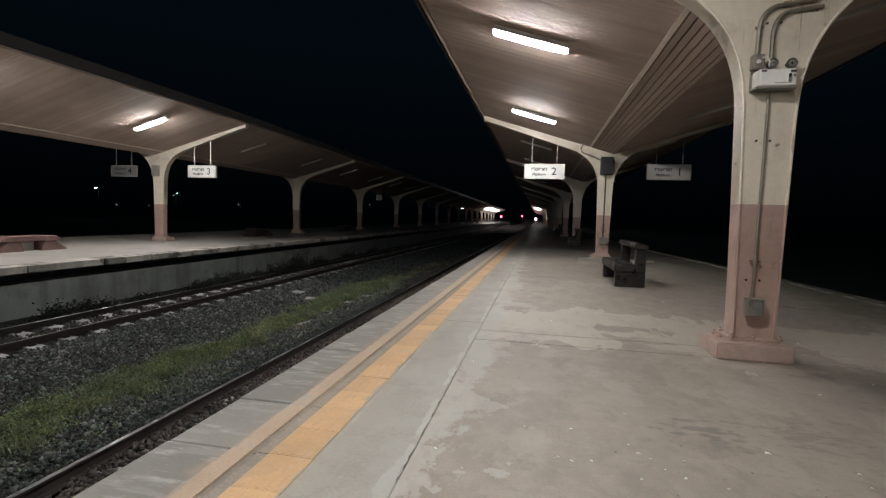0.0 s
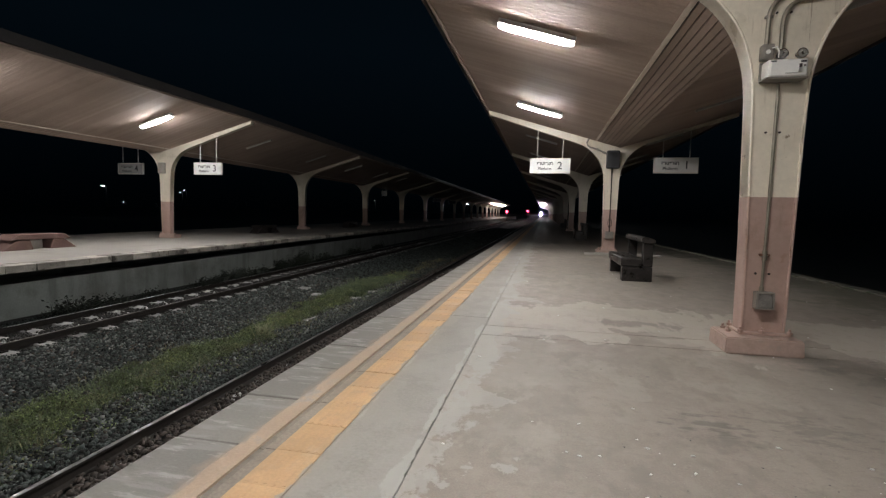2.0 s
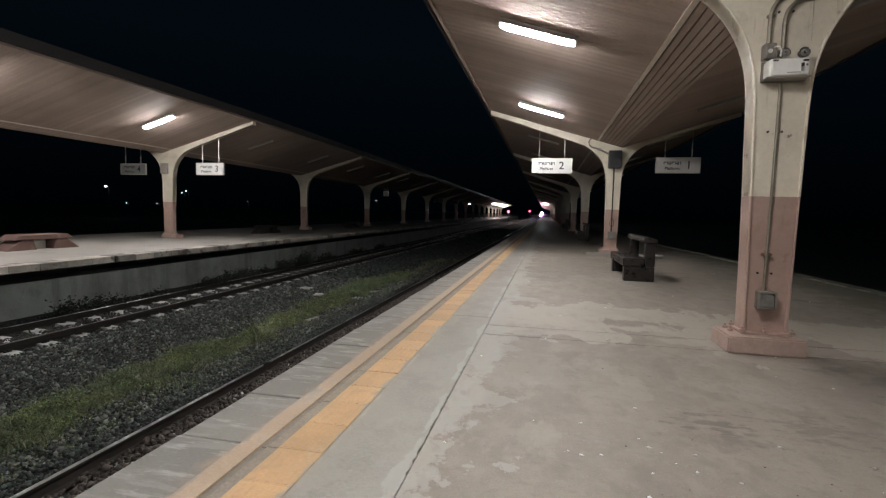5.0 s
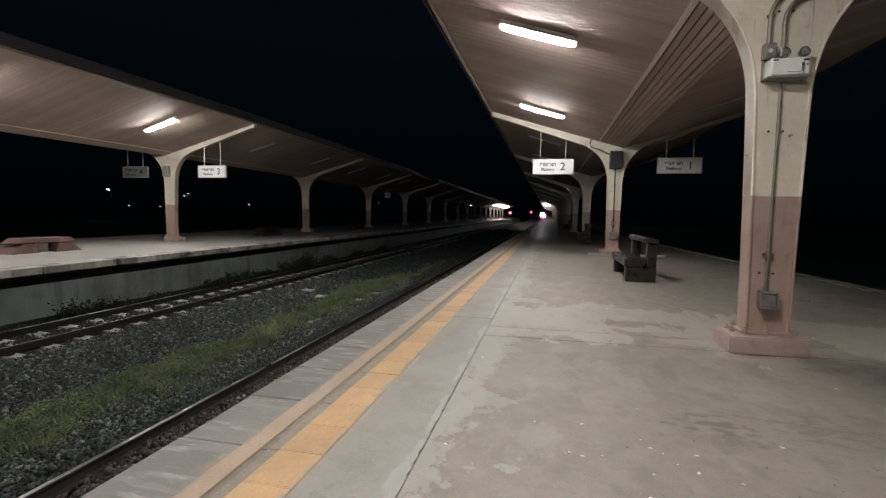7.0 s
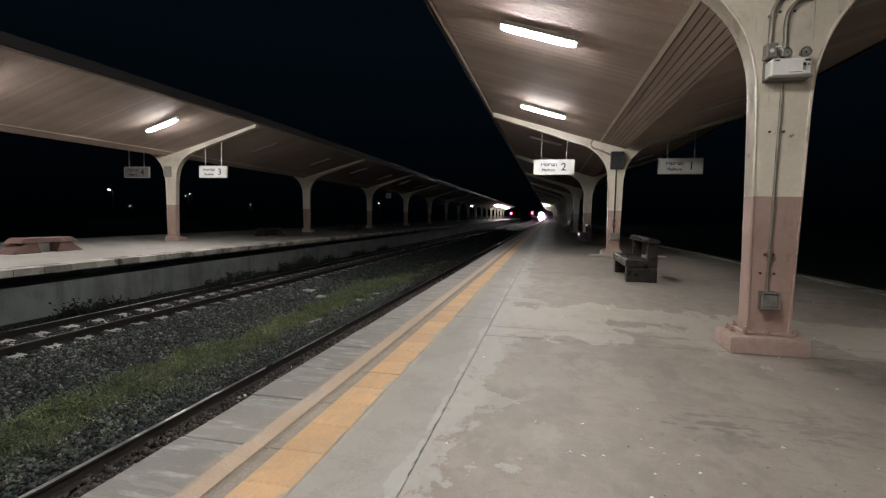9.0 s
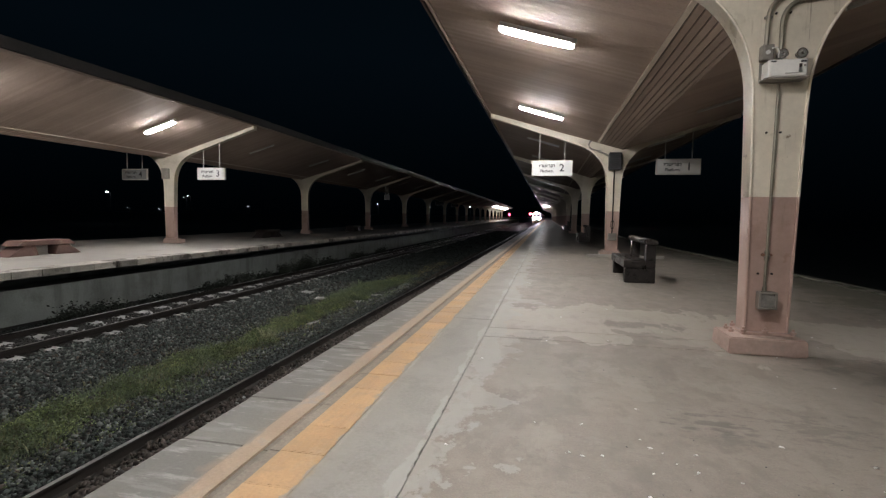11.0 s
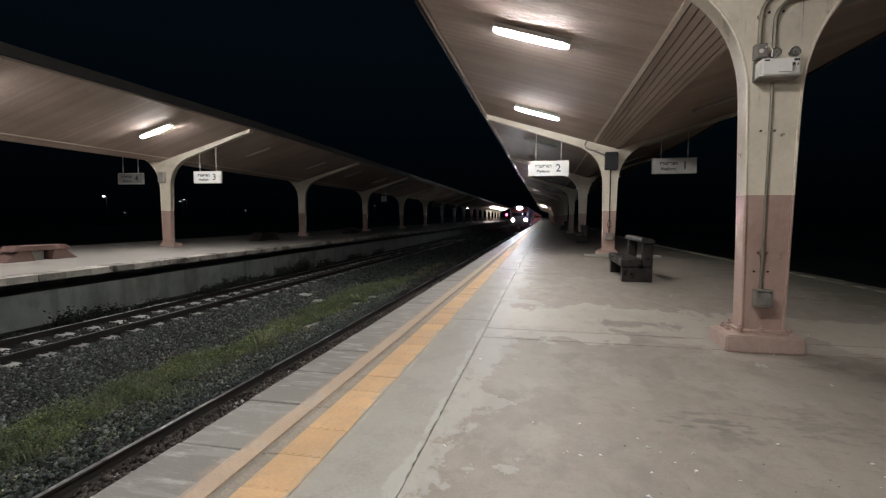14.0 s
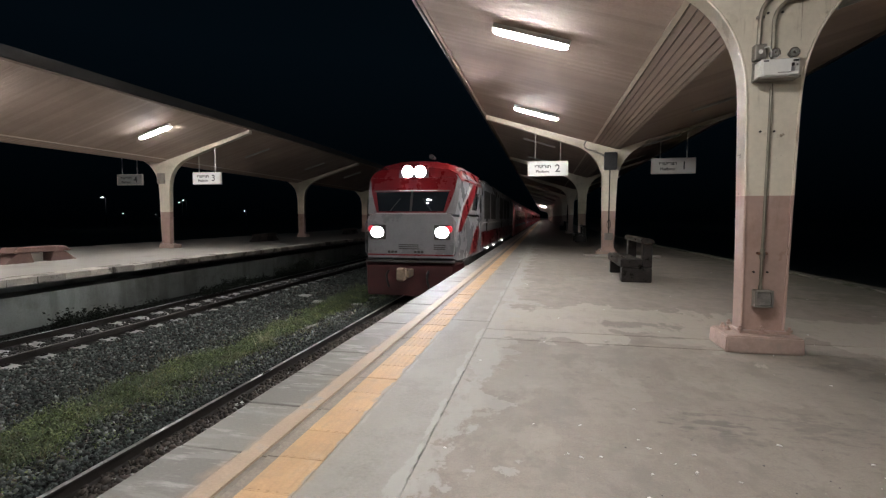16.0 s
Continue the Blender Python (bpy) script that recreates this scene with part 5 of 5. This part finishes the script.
def side_plate(s, rows):
    """A thin painted plate that lies on the tapering cab side; rows of (z, front y, rear y)."""
    bm = bmesh.new()
    fine = []
    for (za, fa, ra), (zb, fb, rb) in zip(rows, rows[1:]):
        for i in range(5):
            k = i / 5
            fine.append((za + (zb - za) * k, fa + (fb - fa) * k, ra + (rb - ra) * k))
    fine.append(rows[-1])
    cols = 6
    skin = []
    for off in (.004, .012):
        skin.append([[bm.verts.new((s * (cab_half(f + (r - f) * j / cols) + off), f + (r - f) * j / cols, z)) for j in range(cols + 1)] for z, f, r in fine])
    for grid in skin:
        for p, q in zip(grid, grid[1:]):
            for j in range(cols):
                bm.faces.new((p[j], p[j + 1], q[j + 1], q[j]))
    lo, hi = skin
    n = len(fine) - 1
    for i in range(n):
        for j in (0, cols):
            bm.faces.new((lo[i][j], lo[i + 1][j], hi[i + 1][j], hi[i][j]))
    for j in range(cols):
        for i in (0, n):
            bm.faces.new((lo[i][j], lo[i][j + 1], hi[i][j + 1], hi[i][j]))
    bmesh.ops.recalc_face_normals(bm, faces=bm.faces)
    return bm


def beam_louvre(bm, cx, cz, rx, rz, y0, y1, pitch):
    """Fine crossed blades added before a lens, within an ellipse: they keep its beam narrow."""
    n = int(rx / pitch)
    for i in range(-n, n + 1):
        h = rz * math.sqrt(max(0.0, 1 - (i * pitch / rx) ** 2))
        if h > .01:
            box(bm, cx + i * pitch - .0006, cx + i * pitch + .0006, y0, y1, cz - h, cz + h)
    n = int(rz / pitch)
    for i in range(-n, n + 1):
        h = rx * math.sqrt(max(0.0, 1 - (i * pitch / rz) ** 2))
        if h > .01:
            box(bm, cx - h, cx + h, y0, y1, cz + i * pitch - .0006, cz + i * pitch + .0006)
    return bm


def build_locomotive():
    lo = thing("locomotive", Matrix.Translation((NEAR_TRACK, 12.0, RAIL)), "red and grey diesel locomotive with three bright headlights", "locomotive")
    W = 2.78
    # cab: grey shell whose face leans back above the waist and narrows to the front
    cab = bmesh.new()
    hull(cab, [(y, cab_outline(y, 2.30, z1, top)) for y, z1, top in ((.06, 2.31, 2.32), (.28, 2.86, 2.98), (.45, 3.20, 3.52), (.80, 3.26, 3.72), (1.4, 3.24, 3.78), (2.2, 3.22, 3.79), (3.4, 3.22, 3.80))])
    part("cab_top", cab, M_TRAINGREY, lo, "grey upper cab shell")
    mask = bmesh.new()
    rows = [(2.305, .026, .90), (2.60, .115, 1.02), (2.88, .205, 1.11), (3.235, .312, 1.17)]
    hull(mask, [(y, [(-h, z), (h, z), (h * .98, z + .012), (-h * .98, z + .012)]) for z, y, h in rows])
    part("front_mask", mask, M_TRAINRED, lo, "red mask round the windscreen")
    for s in (-1, 1):
        brow = bmesh.new()
        hull(brow, [(y, [(s * .40, z), (s * h, z), (s * h, z + .012), (s * .40, z + .012)]) for z, y, h in ((3.25, .318, 1.16), (3.38, .362, 1.06), (3.46, .395, .90))])
        part("brow_panel", brow, M_TRAINRED, lo)
    crown = bmesh.new()
    hull(crown, [(y, body_outline(2 * cab_half(y) + .02, z0, z0 + .03, top)) for y, z0, top in ((.44, 3.16, 3.54), (.79, 3.18, 3.735), (1.4, 3.17, 3.795), (2.2, 3.16, 3.805), (3.4, 3.16, 3.815))])
    part("cab_roof", crown, M_TRAINRED, lo, "red cab roof")
    nose = bmesh.new()
    hull(nose, [(y, [(-h, z0), (-h, 2.22), (-h + .1, 2.296), (h - .1, 2.296), (h, 2.22), (h, z0)]) for y, h, z0 in ((-.02, 1.13, 1.18), (.18, 1.21, 1.12), (.6, 1.26, 1.12), (1.0, 1.30, 1.12), (2.2, 1.388, 1.12), (3.4, 1.388, 1.12))])
    np_ = part("nose_panel", nose, M_TRAINGREY, lo, "grey front panel and cab side")
    for x in (-.31, .62):
        bm = bmesh.new()
        for z in (1.40, 1.45, 1.50):
            box(bm, x, x + .53 if x < 0 else x + .30, -.028, -.018, z, z + .024)
        part("front_vent", bm, M_TRAINDARK, np_)
    bm = bmesh.new()
    for x in (-.60, -.51, -.42, .10, .19, .28):
        box(bm, x, x + .07, -.030, -.019, 1.30, 1.36)
    part("lettering_bars", bm, M_TRAINDARK, np_, "dark bars of unreadable lettering")
    part("waist_line", a_box(-1.14, 1.14, -.032, -.018, 1.235, 1.275), M_TRAINRED, np_, "thin red line along the panel's foot")
    part("nose_step", a_box(-1.16, 1.16, -.10, .06, 1.06, 1.13, bevel=.01), M_TRAINDARK, lo)
    # windscreen: two dark panes set in the leaning face
    for s in (-1, 1):
        bm = bmesh.new()
        q = [(s * .025, .040, 2.37), (s * .86, .040, 2.37), (s * .97, .192, 2.87), (s * .025, .192, 2.87)]
        f = [bm.verts.new((x, y - .02, z)) for x, y, z in q]
        g = [bm.verts.new((x, y + .05, z)) for x, y, z in q]
        bm.faces.new(f)
        bm.faces.new(g[::-1])
        for i in range(4):
            bm.faces.new((f[i], g[i], g[(i + 1) % 4], f[(i + 1) % 4]))
        bmesh.ops.recalc_face_normals(bm, faces=bm.faces)
        w = part("windscreen", bm, M_GLASS, lo, "dark cab windscreen pane")
        part("wiper", rod(bmesh.new(), (s * .55, .012, 2.38), (s * .30, .11, 2.70), .010, 6), M_BLACK, w)
    part("mullion", hull(bmesh.new(), [(.018, [(-.03, 2.36), (.03, 2.36), (.03, 2.372), (-.03, 2.372)]), (.172, [(-.03, 2.875), (.03, 2.875), (.03, 2.887), (-.03, 2.887)])]), M_TRAINDARK, lo)
    part("screen_sill", a_box(-.94, .94, .005, .05, 2.302, 2.335, bevel=.006), M_TRAINWHITE, lo, "pale sill under the windscreen")
    part("cab_lamp", a_box(.40, .52, .085, .10, 2.655, 2.675, bevel=.004), M_STEP, lo, "small white lamp behind the windscreen")
    part("cab_lamp", a_box(.40, .47, .06, .075, 2.575, 2.587, bevel=.003), M_STEP, lo, "small white lamp behind the windscreen")
    part("sun_visor", prism(bmesh.new(), [(.13, 2.89), (.19, 2.92), (.26, 2.92), (.26, 2.89)], "x", -1.0, 1.0), M_TRAINDARK, lo)
    # headlights: bright lens, added glowing blades that narrow its beam, short shroud
    for s in (-1, 1):
        cx, cz = s * .85, 1.84
        hb = part("headlight", a_box(s * .85 - .22, s * .85 + .20, -.07, .0, 1.65, 2.03, bevel=.03, seg=2), M_TRAINDARK, lo, "headlight cluster")
        oval = [(cx + .165 * math.cos(k), cz + .135 * math.sin(k)) for k in [2 * math.pi * i / 24 for i in range(24)]]
        part("lens", prism(bmesh.new(), oval, "y", -.078, -.072), M_BEAM, hb, "blazing white headlight lens")
        part("louvre", beam_louvre(bmesh.new(), cx, cz, .165, .135, -.140, -.0785, .0075), M_BLADE, hb, "added glowing blades before the headlight lens")
        bm = bmesh.new()
        for (x0, z0), (x1, z1) in zip(oval, oval[1:] + oval[:1]):
            p, q = (cx + (x0 - cx) * 1.07, cz + (z0 - cz) * 1.07), (cx + (x1 - cx) * 1.07, cz + (z1 - cz) * 1.07)
            prism(bm, [(x0 + (x0 - cx) * .01, z0 + (z0 - cz) * .01), p, q, (x1 + (x1 - cx) * .01, z1 + (z1 - cz) * .01)], "y", -.142, -.07)
        part("rim", bm, M_TRAINDARK, hb)
        part("red_surround", rod(bmesh.new(), (s * 1.02, -.02, 1.925), (s * 1.02, -.088, 1.925), .088, 18), M_TAIL, hb, "dim red marker lamp")
    hb = part("roof_headlight", a_box(-.38, .38, .42, .98, 3.22, 3.60, bevel=.04, seg=2), M_TRAINRED, lo, "roof headlight box")
    for s in (-1, 1):
        cx, cz = s * .165, 3.41
        part("lens", rod(bmesh.new(), (cx, .412, cz), (cx, .402, cz), .150, 20), M_BEAM, hb, "blazing white headlight lens")
        part("louvre", beam_louvre(bmesh.new(), cx, cz, .149, .149, .340, .4015, .0075), M_BLADE, hb, "added glowing blades before the headlight lens")
        part("rim", ring(bmesh.new(), (cx, .43, cz), .152, .162, .092), M_TRAINDARK, hb)
    # pilot, coupler, hoses
    bm = bmesh.new()
    hull(bm, [(-.12, [(-1.10, .22), (-1.13, .98), (1.13, .98), (1.10, .22)]), (.35, [(-1.3, .22), (-1.33, 1.05), (1.33, 1.05), (1.3, .22)])])
    part("pilot", bm, M_PILOT, lo, "dark red front pilot plate")
    bm = bmesh.new()
    box(bm, -.12, .12, -.55, -.1, .72, .92, bevel=.03)
    box(bm, -.17, .05, -.72, -.5, .66, .98, bevel=.04)
    part("coupler", bm, M_DUSTY, lo, "dusty tan steel coupler")
    for x in (-.55, .5):
        part("brake_hose", pipe(bmesh.new(), [(x, -.12, .85), (x, -.28, .78), (x + .03, -.33, .6), (x + .06, -.28, .45)], .03), M_BLACK, lo)
    for s in (-1, 1):
        part("handrail", pipe(bmesh.new(), [(s * 1.15, .0, 1.25), (s * 1.19, -.06, 1.35), (s * 1.19, -.06, 2.05), (s * 1.15, .0, 2.15)], .016), M_TRAINGREY, lo)
        for z in (.35, .62, .9):
            part("cab_step", a_box(s * 1.05, s * 1.40, .45, .85, z, z + .04), M_TRAINDARK, lo)
        # sweeping stripes, window and door of the cab side
        part("stripe", side_plate(s, [(1.85, .02, .14), (2.06, .14, .28), (2.5, .46, .64), (2.8, .90, 1.14), (3.14, 1.40, 1.72)]), M_TRAINWHITE, lo, "sweeping white stripe")
        part("stripe", side_plate(s, [(1.85, .16, .40), (2.06, .30, .72), (2.5, .66, 1.40), (2.8, 1.16, 1.95), (3.14, 1.74, 2.60)]), M_TRAINRED, lo, "sweeping red stripe")
        part("stripe", side_plate(s, [(1.20, 1.30, 2.30), (1.6, 1.75, 2.70), (1.95, 2.30, 3.00)]), M_TRAINRED, lo, "sweeping red patch")
        dr = part("cab_door", a_box(s * 1.395, s * 1.412, 2.85, 3.35, 1.2, 3.05, bevel=.004), M_TRAINGREY, lo)
        part("door_window", a_box(s * 1.412, s * 1.418, 2.95, 3.25, 2.35, 2.9), M_GLASS, dr)
        part("cab_window", side_plate(s, [(2.42, 1.62, 2.28), (2.92, 2.02, 2.72)]), M_GLASS, lo)
    # long hood body
    bm = bmesh.new()
    hull(bm, [(3.42, body_outline(W - .02, 1.12, 3.18, 3.72)), (19.6, body_outline(W - .02, 1.12, 3.18, 3.72))])
    body = part("engine_body", bm, M_TRAINGREY, lo, "grey louvred engine body")
    for s in (-1, 1):
        for y0 in (4.3, 6.4, 10.2, 12.3, 14.4):
            bm = bmesh.new()
            box(bm, s * 1.374, s * 1.386, y0 - .05, y0 + 1.75, 2.15, 3.12)
            for i in range(9):
                box(bm, s * 1.386, s * 1.396, y0, y0 + 1.7, 2.2 + .1 * i, 2.26 + .1 * i)
            part("louvre_panel", bm, M_TRAINDARK, body)
        part("side_band", a_box(s * 1.381, s * 1.391, 3.6, 19.4, 1.25, 1.75), M_TRAINRED, body, "red band along the body side")
        part("walkway_rail", pipe(bmesh.new(), [(s * 1.40, 3.7, 2.0), (s * 1.43, 3.8, 2.05), (s * 1.43, 19.2, 2.05), (s * 1.40, 19.3, 2.0)], .016), M_TRAINWHITE, body)
        for i, y in enumerate((5.2, 7.2, 11.2)):
            part("step_lamp", a_box(s * 1.392, s * 1.41, y - .035, y + .035, 1.13, 1.18), M_STEP, lo, "small white step lamp")
    for y in (5.5, 9.5, 13.5):
        part("roof_grille", a_box(-.7, .7, y, y + 2.6, 3.70, 3.86, bevel=.03), M_TRAINDARK, body)
    part("horn", rod(bmesh.new(), (.3, 1.5, 3.88), (.3, 1.1, 3.88), .04, 10, .07), M_TRAINDARK, lo)
    part("underframe", a_box(-1.33, 1.33, .35, 19.6, .95, 1.10), M_TRAINDARK, lo)
    part("fuel_tank", a_box(-1.2, 1.2, 7.6, 12.2, .35, .95, bevel=.08), M_TRAINDARK, lo)
    bogie(lo, 3.6, (1.9, 3.6, 5.3), 2.4)
    bogie(lo, 16.0, (14.3, 16.0, 17.7), 2.4)
    return lo


def build_coach():
    co = thing("coach", Matrix.Translation((NEAR_TRACK, 33.0, RAIL)), "dark red railway coach behind the locomotive", "railway coach", "coaches")
    bm = bmesh.new()
    hull(bm, [(.3, body_outline(2.76, 1.0, 3.1, 3.68)), (22.9, body_outline(2.76, 1.0, 3.1, 3.68))])
    body = part("coach_body", bm, M_COACH, co)
    for s in (-1, 1):
        for i in range(9):
            y = 3.2 + 1.95 * i
            wn = part("window", a_box(s * 1.378, s * 1.392, y, y + 1.15, 2.0, 2.75, bevel=.004), M_GLASS, body)
        for y in (1.0, 21.2):
            part("door", a_box(s * 1.378, s * 1.396, y, y + .9, 1.15, 3.0, bevel=.004), M_COACH, body)
        part("waist_stripe", a_box(s * 1.379, s * 1.388, 2.1, 21.0, 1.55, 1.72), M_TRAINWHITE, body)
        # added lamps, shielded from view, that wash the red side with light
        for y in (1.45, 7.2, 12.9, 18.6, 22.0):
            bm = a_box(s * 1.384, s * 1.470, y - .20, y + .20, 3.116, 3.130)
            box(bm, s * 1.458, s * 1.470, y - .20, y + .20, 3.050, 3.115)
            for e in (-.20, .188):
                box(bm, s * 1.384, s * 1.457, y + e, y + e + .012, 3.050, 3.115)
            lamp = part("side_lamp", bm, M_TRAINDARK, body, "added shaded lamp that brightens the coach's side")
            part("lens", a_box(s * 1.395, s * 1.450, y - .17, y + .17, 3.098, 3.112), M_COACHFILL, lamp)
    part("gangway", a_box(-.55, .55, 22.9, 23.3, 1.1, 3.2, bevel=.05), M_TRAINDARK, co)
    part("gangway", a_box(-.55, .55, -.1, .3, 1.1, 3.2, bevel=.05), M_TRAINDARK, co)
    part("underframe", a_box(-1.2, 1.2, .4, 22.8, .8, 1.0), M_TRAINDARK, co)
    for y in (8.5, 11.2, 13.4):
        part("equipment_box", a_box(-1.2, 1.2, y, y + 1.5, .35, .8, bevel=.03), M_TRAINDARK, co)
    bogie(co, 3.6, (2.5, 4.7), 1.7)
    bogie(co, 19.6, (18.5, 20.7), 1.7)
    return co


def train_y(t):
    """Where the train's face stands: it brakes from about 36 to 26 m/s."""
    s = 16.0 - t
    return 12.1 + 26.0 * s + .55 * s * s if s < 9 else 12.1 + 26.0 * 9 + .55 * 81 + 35.9 * (s - 9)


build_ground()
near_platform = build_near_platform()
far_platform = build_far_platform()
build_track(NEAR_TRACK, "track_near", 60, "railway track with rusty rails beside the near platform", .022)
build_track(FAR_TRACK, "track_far", 90, "railway track on pale concrete sleepers beside the opposite platform")
canopy_column = build_frame_thing()
for k in range(-2, 21):
    if k:
        copy_thing(canopy_column, at_row_a(k))
far_column = build_frame_thing(3.58, FAR_DROP - .03)
far_column.matrix_basis = at_row_b(0) @ Matrix.Translation((0, 0, -.03))
for k in range(-3, 16):
    if k:
        copy_thing(far_column, at_row_b(k) @ Matrix.Translation((0, 0, -.03)))
build_canopy("near", Matrix.Identity(4), ROW_A - 2.4 * BAY, ROW_A + 20.4 * BAY, -5.0, 27.0, "brown boarded canopy ceiling falling towards the columns")
build_canopy("far", FAR_ROW @ TURN @ Matrix.Translation((-COL_X, 0, -FAR_DROP)), -15.4 * BAY, 0.0, -12.0, 0.0, "brown boarded ceiling of the opposite canopy", FAR_EAVE, 1.72)
build_canopy("far_end", FAR_ROW @ FAR_BEND @ TURN @ Matrix.Translation((-COL_X, 0, -FAR_DROP - .004)), -.2, 3.4 * BAY, -.2, 10.0, "brown boarded ceiling of the opposite canopy", FAR_EAVE, 1.72)
build_lights()
build_signs()
build_fittings()
build_benches()
build_litter()
build_distance()
locomotive = build_locomotive()
first_coach = build_coach()
coaches = [first_coach] + [copy_thing(first_coach, Matrix.Translation((NEAR_TRACK, 33.0 + 23.4 * i, RAIL))) for i in range(1, 9)]
build_growth()
build_ballast()
build_near_pieces(near_platform)
build_far_pieces(far_platform)


def motions():
    times = [i * .5 for i in range(33)]
    walk(locomotive, [(t, Matrix.Translation((NEAR_TRACK, train_y(t), RAIL))) for t in times])
    for i, c in enumerate(coaches):
        walk(c, [(t, Matrix.Translation((NEAR_TRACK, train_y(t) + 20.2 + 23.4 * i, RAIL))) for t in times])


motions()
